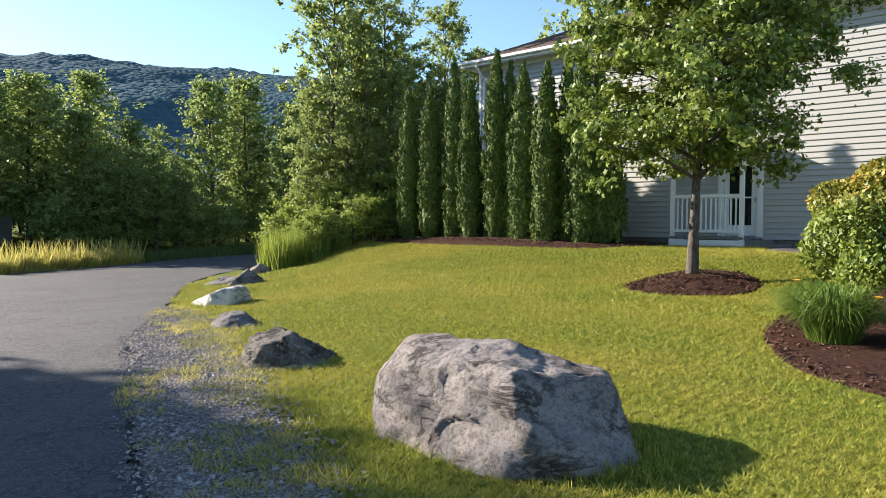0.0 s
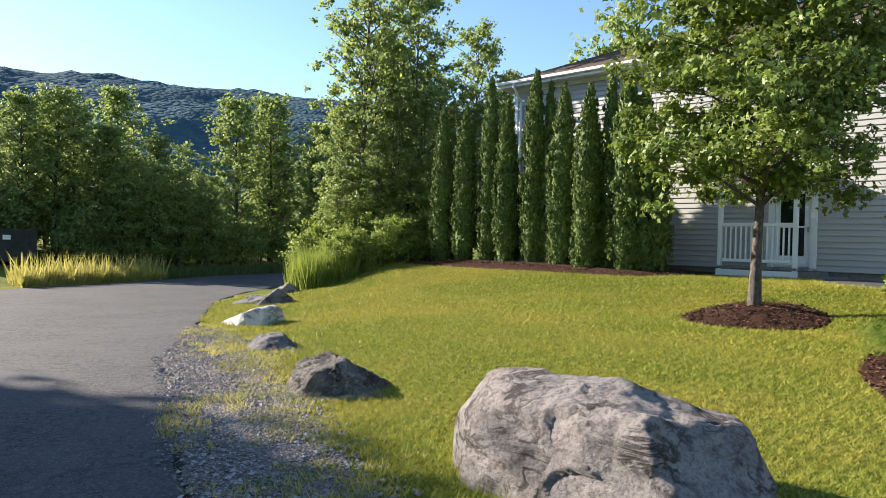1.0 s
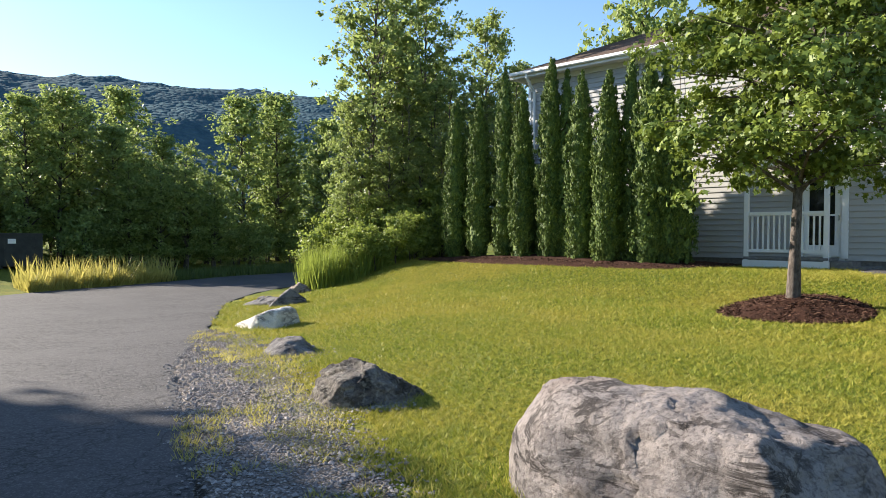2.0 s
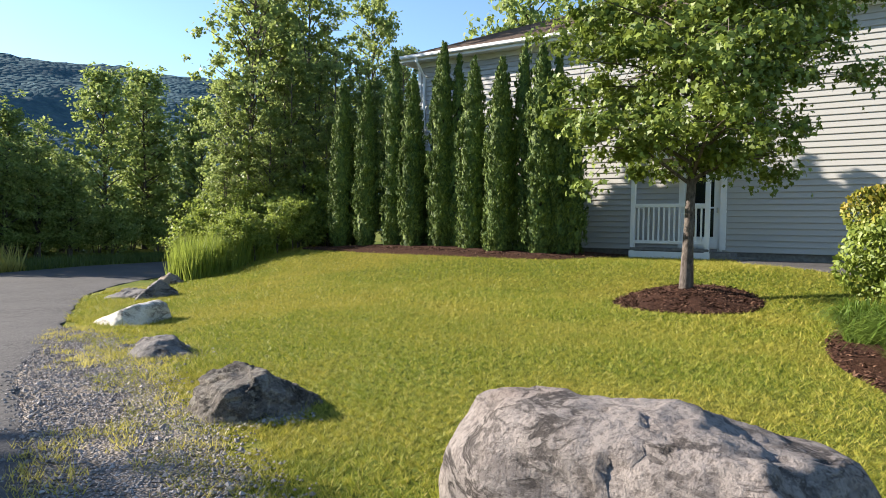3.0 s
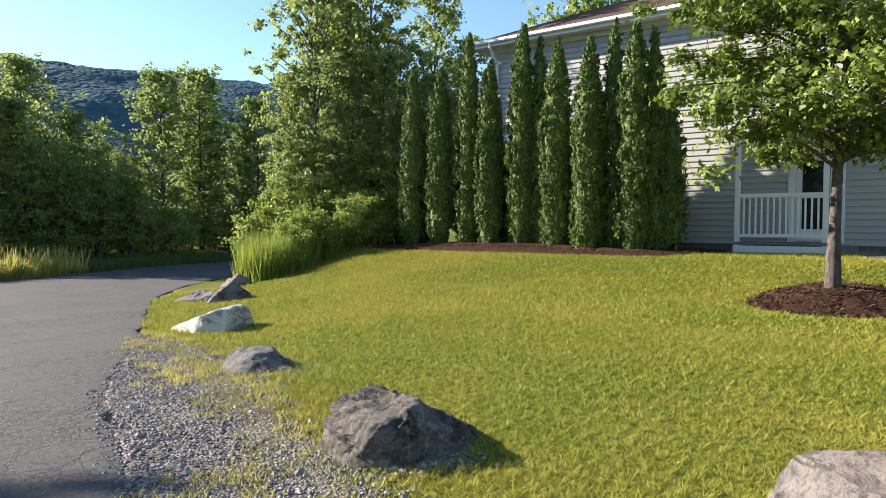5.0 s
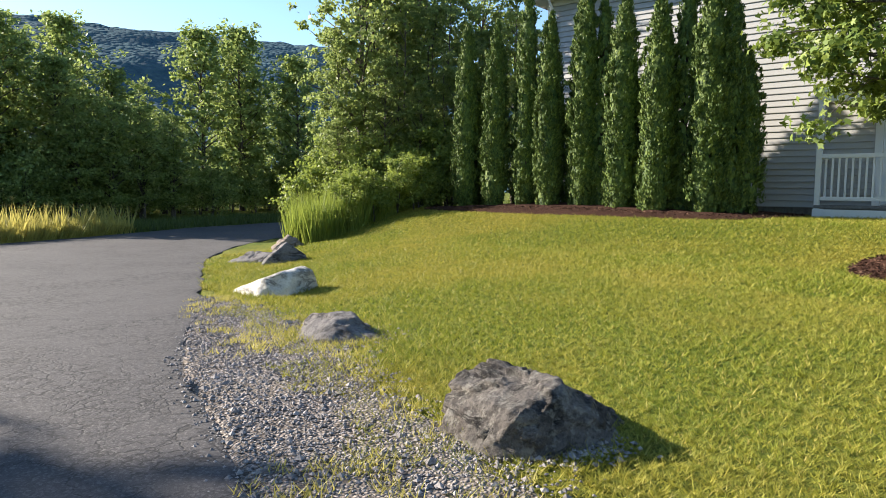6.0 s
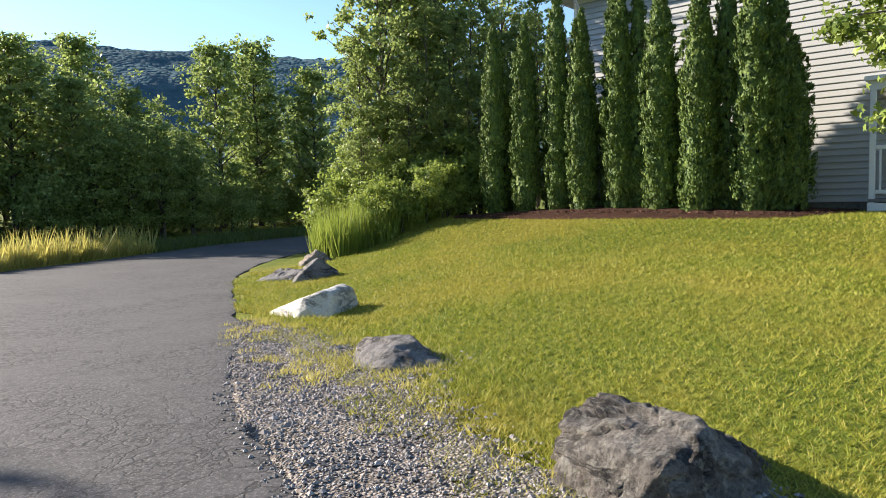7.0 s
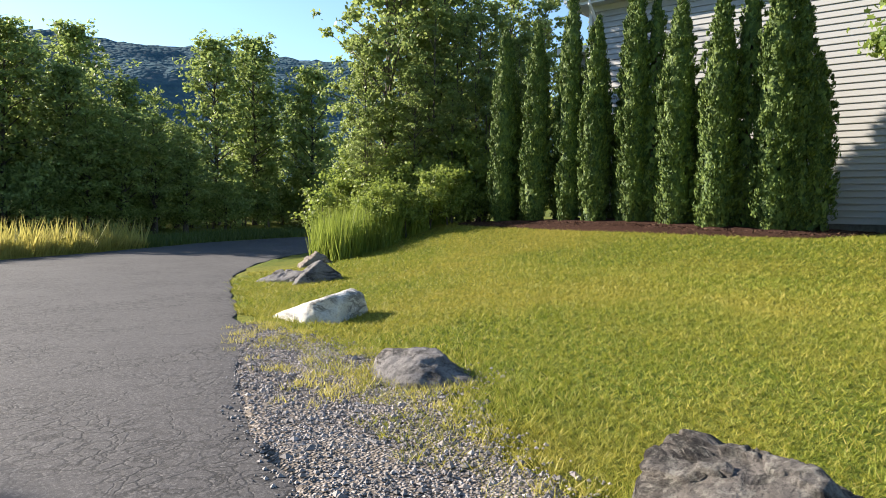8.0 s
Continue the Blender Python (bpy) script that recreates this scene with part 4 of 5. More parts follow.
def build_woods():
    tall = lambda w: (lambda t, az: w * math.sin(math.pi * (0.12 + 0.84 * min(max(t, 0), 1))) ** 0.8 * (1 + 0.2 * math.sin(3 * az)))
    g = "woods along the road"
    A = tree_thing("poplar_tree", "tall slender poplar with loose grey-green leaves", "tree", g, 13.5, 0.8, tall(2.3), 74, 14500, 0.15, 0.13, 31, M["poplar"], M["bark"], 0.2, 0.8, aspect=0.85)
    B = tree_thing("poplar_tree", "tall slender poplar with loose grey-green leaves", "tree", g, 12.0, 0.6, tall(2.0), 66, 13000, 0.15, 0.11, 32, M["poplar"], M["bark"], 0.2, 0.75, stems=3, aspect=0.85)
    C = tree_thing("woodland_tree", "leafy young woodland tree catching the sun", "tree", g, 11.0, 0.6, tall(2.2), 76, 7600, 0.235, 0.14, 33, M["wood"], M["bark_dark"], 0.27, 0.75, stems=2)
    D = tree_thing("woodland_tree", "leafy young woodland tree catching the sun", "tree", g, 12.0, 1.0, tall(1.9), 72, 7600, 0.235, 0.14, 34, M["wood"], M["bark_dark"], 0.25, 0.9)
    E = tree_thing("woodland_tree", "tall leafy tree with a loose crown, added for depth and shade", "tree", g, 12.0, 0.8, tall(2.3), 60, 3800, 0.36, 0.15, 37, M["wood"], M["bark_dark"], 0.3, 0.8)
    S = tree_thing("shrub", "dense green wild shrub at the wood's edge", "shrub", g, 2.6, 0.1, lambda t, az: 1.25 * (1 - 0.55 * t), 34, 5000, 0.125, 0.04, 35, M["shrub"], M["bark_dark"], 0.2, 0.6, stems=3)
    U = tree_thing("shrub", "shaded leafy undergrowth below the trees", "shrub", g, 3.6, 0.1, lambda t, az: 2.0 * (1 - 0.5 * t), 30, 2800, 0.2, 0.05, 36, M["wood"], M["bark_dark"], 0.36, 0.5, stems=3)
    rnd = random.Random(8)
    # poplars beside the lawn's far corner
    spots = [(A, 17.3, 23.9, 1.0), (B, 18.9, 24.8, 0.95), (A, 20.4, 24.4, 0.96), (B, 22.0, 26.2, 0.9), (B, 17.9, 22.6, 0.62), (A, 23.8, 24.0, 0.86), (B, 25.4, 23.4, 0.8), (B, 19.4, 22.3, 0.66), (B, 21.4, 22.0, 0.62), (B, 15.3, 22.6, 0.34), (A, 16.3, 21.6, 0.36), (B, 17.2, 20.9, 0.36), (A, 16.0, 23.6, 0.5), (B, 18.3, 20.6, 0.42)]
    used = set()
    for ob, x, y, s in spots:
        place(ob, x, y, rnd.uniform(0, 360), s, first=ob not in used)
        used.add(ob)
    # far side of the road: trees of uneven height, then a deeper second rank
    spots = [(C, 10.5, 46.5, 0.7), (D, 14.8, 45, 0.95), (C, 19.0, 46, 0.74), (D, 21.5, 43, 1.02), (C, 25.5, 45, 1.0), (D, 29, 46, 0.78), (C, 6.8, 48, 0.68), (D, 3.0, 47, 0.66), (C, 33, 44, 0.72), (D, 27, 41.5, 0.95), (C, 31, 39.8, 0.66), (D, 12.4, 50, 0.85),
             (D, 24.2, 43.4, 1.08), (C, 16.6, 43.2, 0.62), (D, 11.6, 42.0, 0.8), (C, 13.8, 40.8, 0.74), (D, 15.6, 41.0, 0.7), (C, 18.4, 41.4, 0.56), (D, 8.0, 44.5, 0.75), (D, 8.8, 40.4, 0.78), (C, 5.6, 44.5, 0.72), (D, 10.4, 40.6, 0.84), (D, 12.6, 39.6, 0.7), (C, 12.9, 38.0, 0.56), (C, 14.5, 38.2, 0.58), (C, 16.2, 38.8, 0.58), (C, 18.0, 39.4, 0.56)]
    spots += [(E, -6 + 3.1 * i + rnd.uniform(-0.8, 0.8), 50.5 + rnd.uniform(-1.5, 3), rnd.uniform(0.52, 0.66)) for i in range(15)]
    for ob, x, y, s in spots:
        place(ob, x, y, rnd.uniform(0, 360), s * 0.98, s * 0.86, first=ob not in used)
        used.add(ob)
    for i in range(34):
        t = i / 33
        x, y = 11 + 28 * t, 38.4 + 4.0 * min(t * 2, 1) + rnd.uniform(-0.4, 2.6) - 1.5 * max(0, t - 0.6)
        place(U, x, y, rnd.uniform(0, 360), rnd.uniform(0.5, 0.85), first=i == 0)
    for i in range(7):
        place(U, 1.5 + 1.6 * i, 42.8 + rnd.uniform(-0.5, 1.5), rnd.uniform(0, 360), rnd.uniform(0.8, 1.1))
    for i, (x, y, s) in enumerate([(13.9, 20.7, 0.41), (14.5, 20.2, 0.38), (15.1, 19.8, 0.39), (15.7, 19.5, 0.38), (16.0, 20.3, 0.45), (14.9, 21.6, 0.51), (15.9, 21.4, 0.57), (17.0, 20.6, 0.61), (16.8, 22.2, 0.74), (18.4, 21.6, 0.74), (19.6, 22.4, 0.90), (15.8, 23.2, 0.66), (17.3, 19.8, 0.49), (14.6, 23.4, 0.57)]):
        place(S, x, y, rnd.uniform(0, 360), s * 1.45, first=i == 0)
    # the tree behind the roof, and unseen trees added to shade the near road
    place(C, 38.2, 24.2, 90, 1.4, 1.75)
    for i in range(16):
        place(E, (-9.9 if i < 4 else -8.3) + rnd.uniform(-0.3, 0.3) - 1.0 * (i % 3 == 2), 35.5 - 1.7 * i, rnd.uniform(0, 360), 1.0, (1.0, 0.98)[i % 2] * (1.12 if i < 4 else 1.0))


build_woods()

# ---- beds and walkway ----


def inside(poly, x, y):
    p = np.array(poly)
    x, y = np.asarray(x, float), np.asarray(y, float)
    hit = np.zeros(x.shape, bool)
    for (ax, ay), (bx, by) in zip(p, np.roll(p, -1, 0)):
        cross = ((ay > y) != (by > y)) & (x < (bx - ax) * (y - ay) / (by - ay + 1e-12) + ax)
        hit ^= cross
    return hit


def closed(pts, step=0.25):
    p = np.array(pts + pts[:3], float)
    s = smooth_line([tuple(q) for q in p], step)
    d = np.argmin(((s[len(s) // 2:] - p[len(pts) + 1]) ** 2).sum(1)) + len(s) // 2
    a = np.argmin(((s[:len(s) // 2] - p[1]) ** 2).sum(1))
    return s[a:d]


HEDGE_BED = closed([(15.6, 19.2), (15.45, 17.6), (15.5, 14), (15.6, 11), (16.0, 9.95), (17, 9.75), (18.4, 9.75), (19.2, 10), (19.2, 14), (19.2, 17), (18.5, 19.3), (17, 19.6)])
LILY_BED = closed([(10.5, 3.75), (9.2, 3.5), (8.3, 3.08), (7.55, 2.6), (7.05, 1.95), (6.7, 0.8), (7.2, -1.2), (10, -2), (13, -1.5), (14.6, 0.5), (14.6, 2.4), (13.4, 3.45), (11.8, 3.75)])
RING = [(12.95 + 1.28 * math.cos(t), 6.27 + 1.24 * math.sin(t)) for t in np.linspace(0, 2 * math.pi, 48, endpoint=False)]
PATHWAY = closed([(19.0, 6.6), (18.1, 6.85), (17.0, 6.0), (16.0, 5.0), (15.3, 3.7), (15.0, 1.5), (15.0, -2), (18.2, -2), (18.4, 1.5), (18.9, 4.0)])


def sheet(name, poly, lift, mat, hump=0.0, rough=0.0, rings=14):
    """A ground patch: rings from the outline to its middle, humped, with its rim sunk."""
    p = np.array(poly)
    c = p.mean(0)
    ks = np.concatenate([[0.0], np.linspace(0.015, 1, rings)])
    X = p[:, 0, None] * (1 - ks) + c[0] * ks
    Y = p[:, 1, None] * (1 - ks) + c[1] * ks
    Z = ground_z(X, Y) + lift * sstep(0, 0.03, ks) + hump * sstep(0, 1, ks) ** 0.8 - 0.03 * (ks == 0)
    for i in range(X.shape[0]):
        for j in range(1, X.shape[1]):
            Z[i, j] += rough * noise.noise((X[i, j] * 4, Y[i, j] * 4, 2)) * min(1, j / 3) * (1 - ks[j] ** 4)
    X, Y, Z = (np.concatenate([a, a[:1]]) for a in (X, Y, Z))
    return grid_mesh(name, X, Y, Z, mat)


def chips(name, poly, n, hump, seed, label, c=None, R=1.0):
    rng = np.random.default_rng(seed)
    p = np.array(poly)
    lo, hi = p.min(0), p.max(0)
    x, y = rng.uniform(lo[0], hi[0], n), rng.uniform(lo[1], hi[1], n)
    k = inside(poly, x, y)
    x, y = x[k], y[k]
    z = ground_z(x, y) + 0.035
    if c is not None:
        z += hump * sstep(0, 1, 1 - np.hypot(x - c[0], y - c[1]) / R) ** 0.8
    m = len(x)
    P = np.stack([x, y, z], 1)
    axis = rng.normal(0, 1, (m, 3)) * np.array([1, 1, 0.35])
    nor = rng.normal(0, 0.4, (m, 3)) + np.array([0, 0, 1])
    L = rng.uniform(0.03, 0.09, m)
    tagged(new(name, fast_mesh(name, leaf_quads(P, axis, unit(nor), L, L * 0.35), 4, M["chip"])), label, "mulch", kind="stuff")


def build_beds():
    tagged(new("mulch_bed", sheet("mulch_bed", HEDGE_BED, 0.05, M["mulch"], 0.2, 0.04)), "dark brown mulch bed under the arborvitae", "mulch bed", kind="structure")
    tagged(new("mulch_bed", sheet("mulch_bed", LILY_BED, 0.03, M["mulch"], 0.06, 0.03, 22)), "dark brown mulch bed round the bush", "mulch bed", kind="structure")
    tagged(new("mulch_mound", sheet("mulch_mound", RING, 0.03, M["mulch"], 0.22, 0.05)), "round mound of dark brown mulch below the maple", "mulch bed", kind="structure")
    chips("mulch_chips", LILY_BED, 22000, 0.0, 3, "loose shredded bark chips on the bed")
    chips("mulch_chips", RING, 5000, 0.22, 4, "loose shredded bark chips on the mound", (12.95, 6.27), 1.28)
    chips("mulch_chips", HEDGE_BED, 9000, 0.12, 5, "loose shredded bark chips under the conifers", (17.3, 14.5), 6.0)
    tagged(new("walkway", sheet("walkway", PATHWAY, 0.03, M["asphalt"])), "grey asphalt walkway along the house", "walkway", kind="structure")


build_beds()

# ---- grasses ----


def blades(P, h, w, lean, rng, tips=0.0):
    """Single blades: base left, base right, tip."""
    n = len(P)
    az = rng.uniform(0, 2 * np.pi, n)
    side = np.stack([np.cos(az), np.sin(az), np.zeros(n)], 1) * w[:, None] * 0.5
    la = rng.uniform(0, 2 * np.pi, n)
    top = P + np.stack([np.cos(la) * lean * h, np.sin(la) * lean * h, h], 1)
    return np.stack([P - side, P + side, top], 1).reshape(-1, 3)


def build_grass():
    rng = np.random.default_rng(12)
    chunks = []

    waves = [(rng.uniform(35, 95), rng.uniform(0, 6.28), rng.uniform(0, 6.28)) for _ in range(9)]

    def tufts(x, y):
        return sum(np.sin(k * (x * math.cos(a) + y * math.sin(a)) + p) for k, a, p in waves) / 2.2

    def sow(x0, x1, y0, y1, dens, h, w):
        n = int((x1 - x0) * (y1 - y0) * dens)
        x, y = rng.uniform(x0, x1, n), rng.uniform(y0, y1, n)
        s = -side_of(x, y, SHOULDER_S)
        e = side_of(x, y, EDGE_S)
        inner = np.where(y < 14.3, -s, e - 0.03)
        edge = 0.12 * np.sin(x * 5 + np.sin(y * 7)) + 0.12 * np.sin(y * 3.1)
        k = (inner > edge) | ((inner > -0.75 + edge) & (e > 0.3) & (rng.random(n) < 0.45) & (np.sin(x * 3.3 + 1 + np.sin(y * 5)) * np.sin(y * 2.7 + np.sin(x * 4)) > -0.1 - 0.5 * inner - 0.5))
        k &= ~inside(LILY_BED, x, y) & ~inside(RING, x, y) & ~inside(HEDGE_BED, x, y) & ~inside(PATHWAY, x, y)
        lush = tufts(x, y)
        k &= rng.random(n) < 0.62 + 0.38 * lush
        x, y, inner, lush = x[k], y[k], inner[k], lush[k]
        m = len(x)
        rough = sstep(1.3, 0.1, inner) * rng.random(m)
        hh = h * rng.uniform(0.55, 1.25, m) * (1 + 0.7 * rough) * np.clip(1 + 0.45 * lush, 0.35, 1.9)
        P = np.stack([x, y, ground_z(x, y) - 0.004], 1)
        chunks.append(blades(P, hh, w * rng.uniform(0.6, 1.3, m), rng.uniform(0.4, 1.7, m), rng))
    sow(1.6, 6.0, -0.5, 9.0, 8600, 0.031, 0.0085)
    sow(6.0, 10.0, 0.0, 11.0, 4800, 0.034, 0.012)
    sow(3.0, 6.0, 9.0, 14.5, 5000, 0.04, 0.011)
    sow(6.0, 10.0, 11.0, 20.0, 3000, 0.04, 0.016)
    sow(10.0, 16.2, 0.5, 21.0, 2200, 0.038, 0.021)
    sow(1.0, 6.0, -5.0, -0.5, 1200, 0.04, 0.014)
    sow(6.0, 16.2, -5.0, 0.5, 450, 0.045, 0.022)
    sow(16.2, 19.0, -3.0, 9.8, 1200, 0.045, 0.019)
    for cx, cy, rx, ry, m in ((3.98, 3.4, 0.62, 1.2, 2600), (4.68, 7.42, 0.45, 0.5, 700), (5.85, 10.72, 0.6, 0.5, 500), (7.52, 14.55, 0.65, 0.6, 600), (9.9, 18.3, 0.8, 0.75, 500)):
        t = rng.uniform(0, 2 * np.pi, m)
        d = 1 + rng.normal(0, 0.1, m)
        x, y = cx + rx * d * np.cos(t), cy + ry * d * np.sin(t)
        P = np.stack([x, y, ground_z(x, y) - 0.004], 1)
        chunks.append(blades(P, rng.uniform(0.04, 0.12, m), rng.uniform(0.007, 0.013, m), rng.uniform(0.1, 0.8, m), rng))
    tagged(new("lawn_grass", fast_mesh("lawn_grass", np.concatenate(chunks), 3, M["blade"])), "short mown lawn grass, green and yellow", "grass", kind="stuff")
    # scruffy tufts in the gravel and at the road's edge
    n = 2600
    x, y = rng.uniform(1.2, 6.6, n), rng.uniform(2.5, 14.5, n)
    e, w = side_of(x, y, EDGE_S), shoulder_width(x, y)
    k = (e > -0.12) & (w > -0.1) & (np.sin(x * 2.3 + 2) + np.sin(y * 1.9) + rng.normal(0, 0.6, n) + 1.6 * sstep(0.5, 0.0, -side_of(x, y, SHOULDER_S)) > 0.9)
    x, y = x[k], y[k]
    per = 26
    bx = np.repeat(x, per) + rng.normal(0, 0.05, len(x) * per)
    by = np.repeat(y, per) + rng.normal(0, 0.05, len(x) * per)
    P = np.stack([bx, by, np.maximum(ground_z(bx, by), road_z(bx, by) - 0.02) + 0.01], 1)
    m = len(P)
    tagged(new("gravel_weeds", fast_mesh("gravel_weeds", blades(P, rng.uniform(0.03, 0.085, m), rng.uniform(0.008, 0.014, m), rng.uniform(0.3, 1.1, m), rng), 3, M["weed"])), "yellowish weeds growing through the gravel", "weeds", kind="stuff")
    # meadow strip past the road
    n = 16000
    t = rng.random(n)
    x = 6.3 + 6.6 * t
    yl = np.interp(x, FAR_S[:, 0], FAR_S[:, 1])
    y = yl + 0.25 + rng.random(n) ** 1.4 * 2.4
    P = np.stack([x, y, ground_z(x, y)], 1)
    h = rng.uniform(0.22, 0.62, n) * (1 + 0.3 * np.sin(x * 4.1 + y * 2)) * (1 - 0.35 * sstep(11.5, 13, x))
    stalk = rng.random(n) < 0.03
    h = np.where(stalk, rng.uniform(0.8, 1.25, n), h)
    tagged(new("meadow_grass", fast_mesh("meadow_grass", blades(P, h, np.where(stalk, 0.09, 0.05), rng.uniform(0.0, 0.7, n), rng), 3, M["weed"])), "tall yellow-green meadow grass past the road", "grass", kind="stuff")
    n = 14000
    x = rng.uniform(12.0, 34, n)
    y = np.interp(x, FAR_S[:, 0], FAR_S[:, 1]) + 0.2 + rng.random(n) * 3
    P = np.stack([x, y, ground_z(x, y)], 1)
    tagged(new("verge_grass", fast_mesh("verge_grass", blades(P, rng.uniform(0.1, 0.45, n), np.full(n, 0.05), rng.uniform(0, 0.6, n), rng), 3, M["verge"])), "green verge grass below the trees, tree shade darkened into its colour", "grass", kind="stuff")
    # reeds at the lawn's far corner
    n = 16000
    x, y = rng.uniform(11.8, 16.0, n), rng.uniform(19.4, 23.2, n)
    k = inside([(12.25, 21.0), (12.8, 20.25), (14.4, 19.85), (15.6, 19.7), (15.2, 21.2), (13.4, 22.6)], x + 0.15 * np.sin(y * 5), y + 0.15 * np.sin(x * 6))
    x, y = x[k], y[k]
    m = len(x)
    P = np.stack([x, y, ground_z(x, y)], 1)
    h = rng.uniform(0.5, 1.3, m) * (1 - 0.4 * sstep(13.2, 15.2, x)) * (1.1 + 0.35 * np.sin(x * 7 + y * 3) * np.sin(y * 6.1 - x))
    tagged(new("reeds", fast_mesh("reeds", blades(P, h, rng.uniform(0.018, 0.04, m), rng.uniform(0.02, 0.35, m), rng), 3, M["reed"])), "stand of tall green reeds at the lawn's corner", "reeds", kind="stuff")


build_grass()

# ---- bush, lilies, small shrub ----


def leafy_bush(name, label, R, H, n, leaf, mat, seed, squash=1.0):
    rng = np.random.default_rng(seed)
    rnd = random.Random(seed)
    root = tagged(new(name), label, "bush")
    for i in range(9):
        v, f = [], []
        az = i * 0.7 + rnd.uniform(-0.2, 0.2)
        e = Vector((math.cos(az) * R * 0.6, math.sin(az) * R * 0.6, H * 0.7))
        tube(v, f, [Vector((math.cos(az) * 0.12, math.sin(az) * 0.12, -0.05)), e * 0.45 + Vector((0, 0, 0.1)), e], [0.03, 0.02, 0.006], 6)
        under("stem", mesh_from("stem", v, f, M["bark_dark"], True), root)
    u = unit(rng.normal(0, 1, (n, 3)))
    u[:, 2] = np.where(u[:, 2] < -0.55, -u[:, 2], u[:, 2])
    lump = 1 + 0.1 * np.sin(u[:, 0] * 6 + seed) * np.sin(u[:, 1] * 5) + 0.07 * np.sin(u[:, 2] * 9 + u[:, 0] * 8)
    r = lump * (1 - 0.32 * rng.random(n) ** 2.2)
    sq = np.sign(u) * np.abs(u) ** 0.8
    P = np.stack([sq[:, 0] * R * r, sq[:, 1] * R * squash * r, H * 0.52 + sq[:, 2] * H * 0.5 * r], 1)
    nor = u + rng.normal(0, 0.5, (n, 3)) + np.array([0, 0, 0.4])
    axis = rng.normal(0, 0.8, (n, 3)) + np.array([0, 0, -0.5])
    L = leaf * rng.uniform(0.6, 1.3, n)
    under("leaves", fast_mesh("leaves", leaf_quads(P, axis, unit(nor), L, L * 0.62), 4, mat), root)
    return root


def lily_clump(seed, R, H, n, flowers):
    rng = np.random.default_rng(seed)
    root = tagged(new("daylily"), "clump of arching green daylily leaves in the mulch" + (" with orange flowers" if flowers else ""), "daylily", "daylilies in the bed")
    az = rng.uniform(0, 2 * np.pi, n)
    r0 = R * 0.35 * np.sqrt(rng.random(n))
    reach = R * rng.uniform(0.1, 0.95, n)
    h = H * rng.uniform(0.6, 1.05, n) * (1.1 - 0.35 * reach / R)
    k = rng.uniform(0.9, 1.75, n)
    lean = az + rng.normal(0, 0.5, n)
    out = np.stack([np.cos(lean), np.sin(lean), np.zeros(n)], 1)
    side = np.stack([-np.sin(lean), np.cos(lean), np.zeros(n)], 1)
    base = np.stack([np.cos(az) * r0, np.sin(az) * r0, np.zeros(n)], 1)
    up = np.array([0, 0, 1.0])
    quads = []
    wid = rng.uniform(0.005, 0.009, n)[:, None]
    ts = (0.0, 0.2, 0.4, 0.6, 0.8, 1.0)
    pts = [base + out * (reach * t ** 1.3)[:, None] + up * (h * 4 * (t * k / 2) * (1 - t * k / 2))[:, None] for t in ts]
    ws = (0.9, 1.0, 1.0, 0.85, 0.6, 0.05)
    for a, b, wa, wb in zip(pts[:-1], pts[1:], ws[:-1], ws[1:]):
        quads.append(np.stack([a - side * wid * wa, a + side * wid * wa, b + side * wid * wb, b - side * wid * wb], 1).reshape(-1, 3))
    under("leaves", fast_mesh("leaves", np.concatenate(quads), 4, M["lily"]), root)
    for i in range(flowers):
        v, f = [], []
        a = i * 2.4 + 4.2
        tip = Vector((math.cos(a) * R * 0.75, math.sin(a) * R * 0.75, H * (0.85 + 0.12 * (i % 3))))
        tube(v, f, [Vector((0, 0, 0)), tip * 0.6 + Vector((0, 0, 0.15)), tip], [0.005, 0.004, 0.004], 5)
        st = under("stalk", mesh_from("stalk", v, f, M["lily"]), root)
        q = []
        for k in range(6):
            b = k * math.pi / 3
            o = Vector((math.cos(b), math.sin(b), 0))
            s = Vector((-math.sin(b), math.cos(b), 0))
            q += [tip, tip + o * 0.035 + s * 0.018 + Vector((0, 0, 0.035)), tip + o * 0.075 + Vector((0, 0, 0.03)), tip + o * 0.035 - s * 0.018 + Vector((0, 0, 0.035))]
        under("flower", fast_mesh("flower", [tuple(p) for p in q], 4, M["petal"]), root, "orange-yellow flower")
    return root


def build_bushes():
    b = leafy_bush("rounded_bush", "big rounded leafy bush, green with yellow-orange top", 1.5, 2.16, 34000, 0.088, M["hedge"], 7)
    b.matrix_basis = pose(12.15, 2.2, gz(12.15, 2.2))
    s = leafy_bush("small_shrub", "small yellowish shrub at the mulch bed's rim", 0.42, 0.6, 1500, 0.06, M["hedge"], 9)
    s.matrix_basis = pose(8.75, 1.35, gz(8.75, 1.35))
    lily_clump(3, 0.8, 0.66, 1500, 4).matrix_basis = pose(9.1, 2.65, gz(9.1, 2.65) + 0.02)
    lily_clump(4, 0.65, 0.52, 900, 0).matrix_basis = pose(10.7, 3.35, gz(10.7, 3.35) + 0.02)


build_bushes()

# ---- parked van and waste container past the road ----


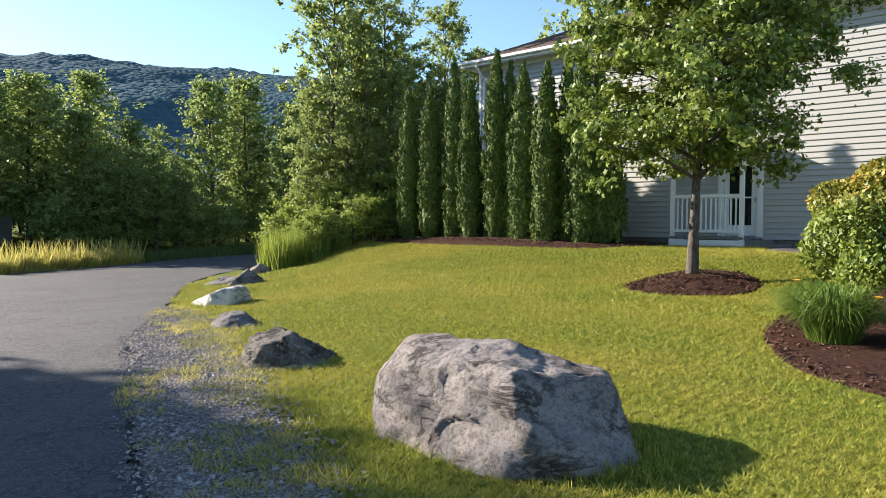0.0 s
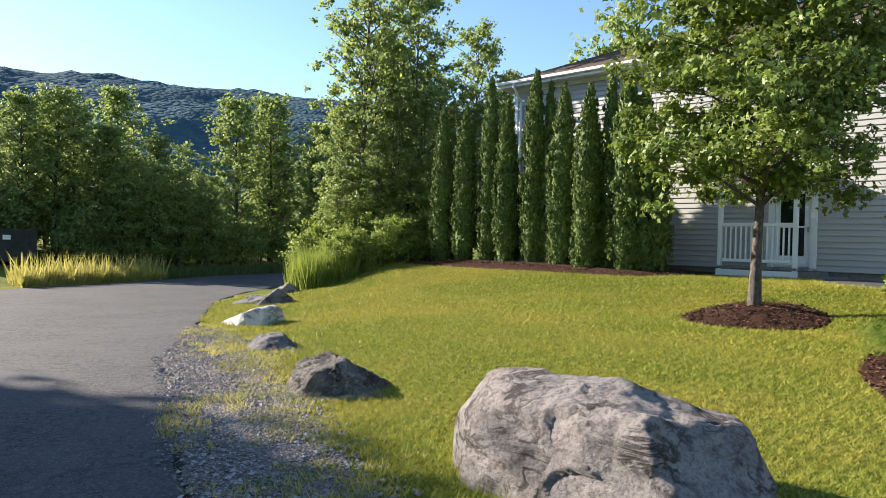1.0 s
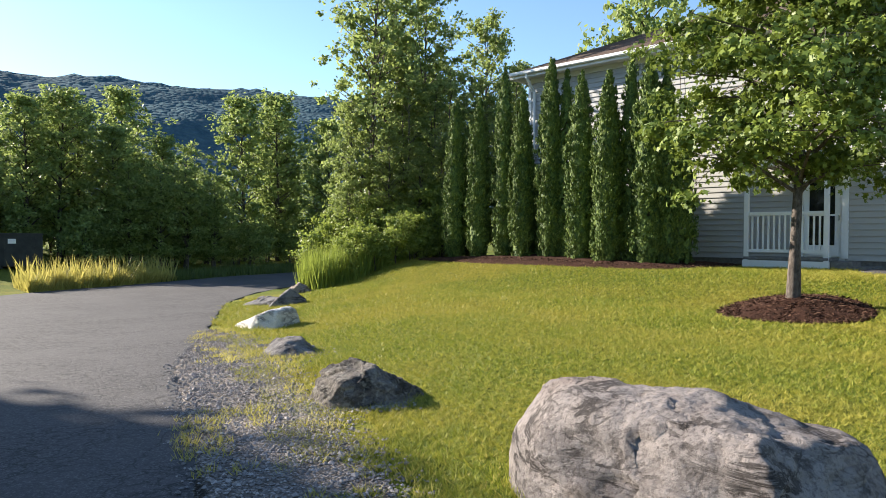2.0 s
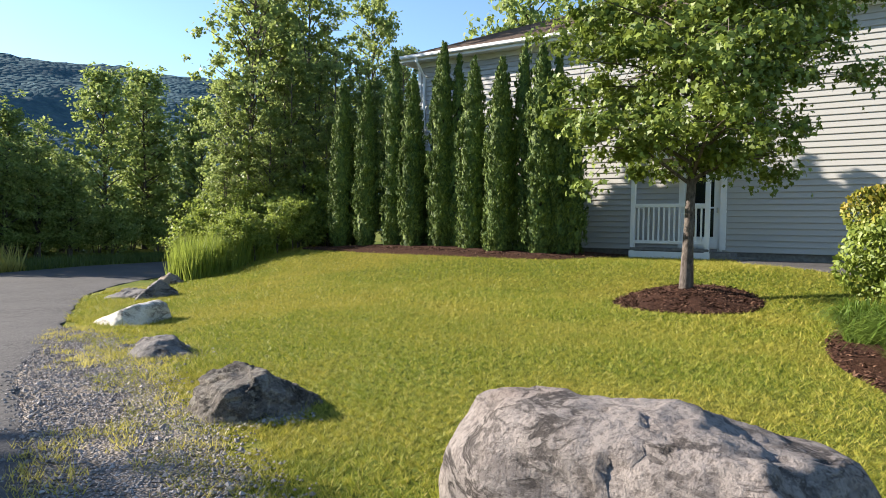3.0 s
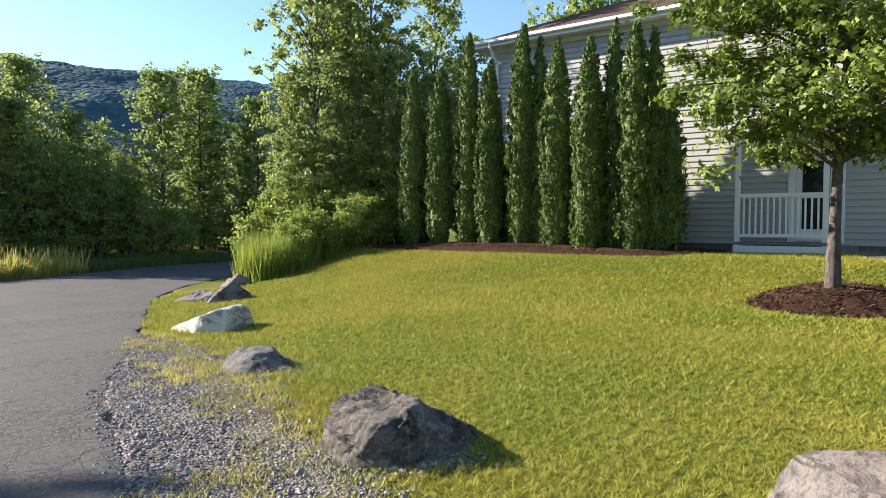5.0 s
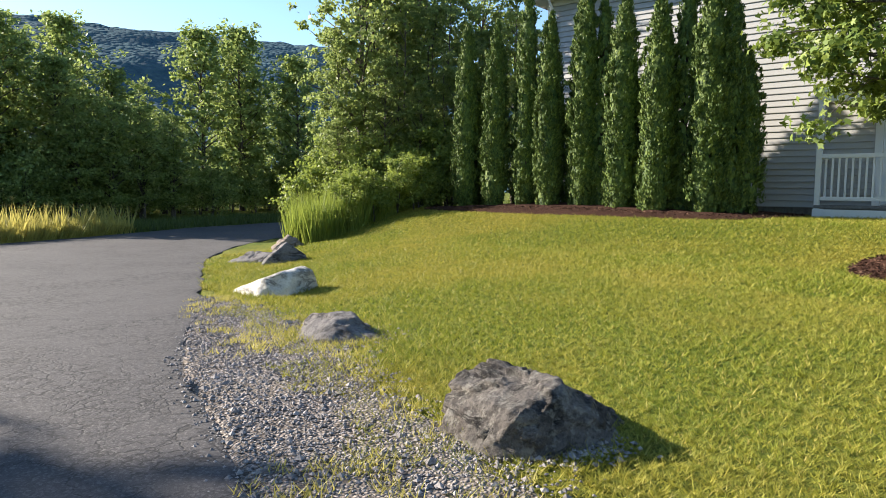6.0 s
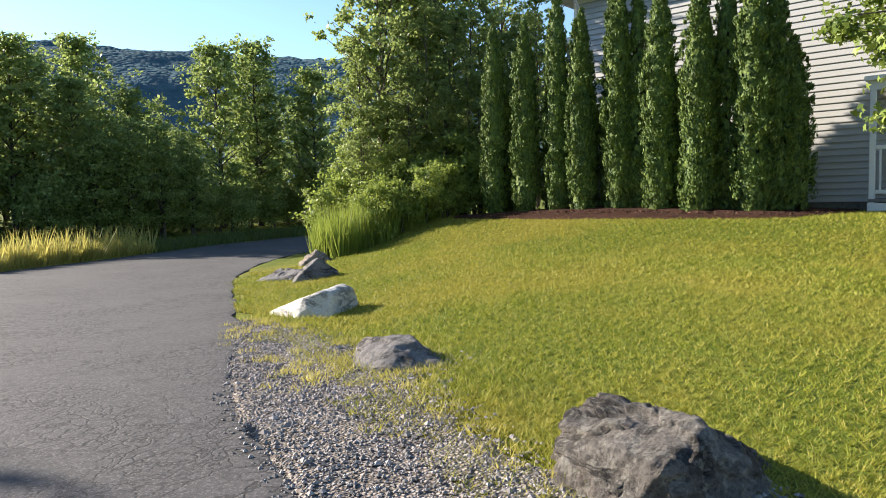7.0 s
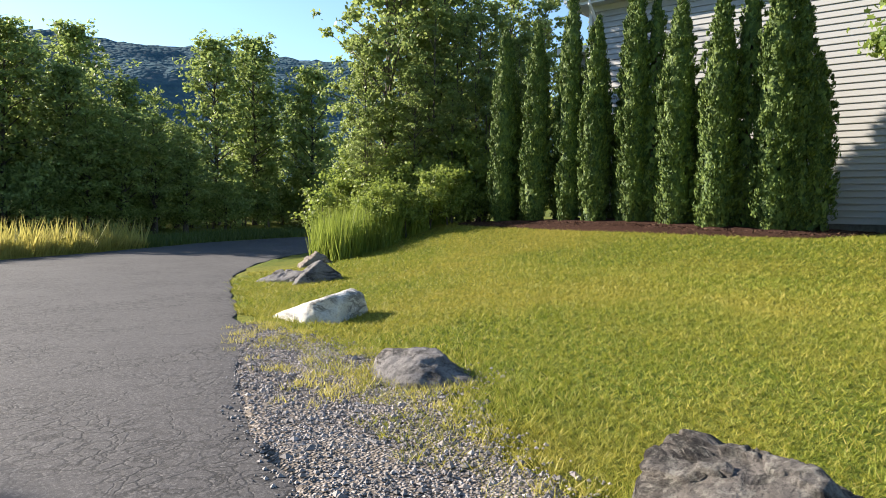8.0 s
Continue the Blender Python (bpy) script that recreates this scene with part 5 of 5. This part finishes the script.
def build_vehicle():
    van = tagged(new("van"), "dark blue van with a pale roof parked past the road", "van")
    prof = [(0, 0.35), (0, 1.0), (0.05, 1.15), (0.28, 1.95), (0.4, 2.05), (4.2, 2.05), (4.9, 1.3), (5.3, 1.15), (5.35, 0.4)]
    bm = bmesh.new()
    rows = []
    for x in (-0.95, 0.95):
        rows.append([bm.verts.new((x * (0.9 if z > 1.6 else 1.0), y, z)) for y, z in prof])
    k = len(prof)
    for i in range(k):
        bm.faces.new((rows[0][i], rows[0][(i + 1) % k], rows[1][(i + 1) % k], rows[1][i]))
    bm.faces.new(rows[0][::-1])
    bm.faces.new(rows[1])
    bmesh.ops.recalc_face_normals(bm, faces=bm.faces[:])
    bmesh.ops.bevel(bm, geom=bm.edges[:], offset=0.05, segments=2, affect="EDGES")
    body = part("body", bm, M["car"], van)
    part("roof", box_bm(-0.82, 0.82, 0.45, 4.1, 2.05, 2.12, 0.03), M["white"], van, "pale roof")
    win = box_bm(-0.72, 0.72, -0.015, 0.015, 1.25, 1.85, 0.01)
    o = part("rear_window", win, M["glass_dark"], van)
    o.matrix_basis = pose(0, -0.03, 0.0, -16, 0, 0) @ pose(0, -0.27, 0.06)
    part("bumper", box_bm(-0.97, 0.97, -0.12, 0.08, 0.38, 0.58, 0.03), M["metal"], van, "grey bumper")
    part("number_plate", box_bm(-0.26, 0.26, -0.03, -0.005, 0.72, 0.86), M["white"], van, "plain pale plate")
    for x in (-0.86, 0.86):
        part("tail_light", box_bm(x - 0.08, x + 0.08, -0.03, 0.03, 0.8, 1.1, 0.01), M["red"], van, "red tail light")
    for x in (-0.85, 0.85):
        for y in (0.95, 4.3):
            v, f = [], []
            tube(v, f, [(x - 0.11, y, 0.34), (x - 0.1, y, 0.34), (x + 0.1, y, 0.34), (x + 0.11, y, 0.34)], [0.05, 0.34, 0.34, 0.05], 20)
            w = under("wheel", mesh_from("wheel", v, f, M["rubber"]), van)
            v, f = [], []
            tube(v, f, [(x - 0.13, y, 0.34), (x - 0.12, y, 0.34), (x + 0.12, y, 0.34), (x + 0.13, y, 0.34)], [0.02, 0.19, 0.19, 0.02], 14)
            under("rim", mesh_from("rim", v, f, M["metal"]), w)
    van.matrix_basis = pose(5.75, 36.2, gz(5.75, 36.2), 0, 0, -10)
    bin_ = tagged(new("waste_container"), "dark steel waste container with a pale label beside the van", "dumpster")
    part("tub", box_bm(-0.85, 0.85, -0.6, 0.6, 0.12, 1.45, 0.03), M["steel"], bin_)
    lid = box_bm(-0.88, 0.88, -0.63, 0.63, 1.45, 1.55, 0.03)
    part("lid", lid, M["steel"], bin_)
    for x in (-0.6, 0.0, 0.6):
        part("rib", box_bm(x - 0.04, x + 0.04, -0.65, -0.6, 0.15, 1.43, 0.008), M["steel"], bin_)
    part("label", box_bm(-0.45, -0.15, -0.612, -0.604, 1.1, 1.3), M["white"], bin_, "pale label")
    for x in (-0.7, 0.7):
        part("skid", box_bm(x - 0.06, x + 0.06, -0.5, 0.5, 0.0, 0.13), M["steel"], bin_)
    bin_.matrix_basis = pose(7.75, 36.6, gz(7.75, 36.6), 0, 0, -12)


build_vehicle()
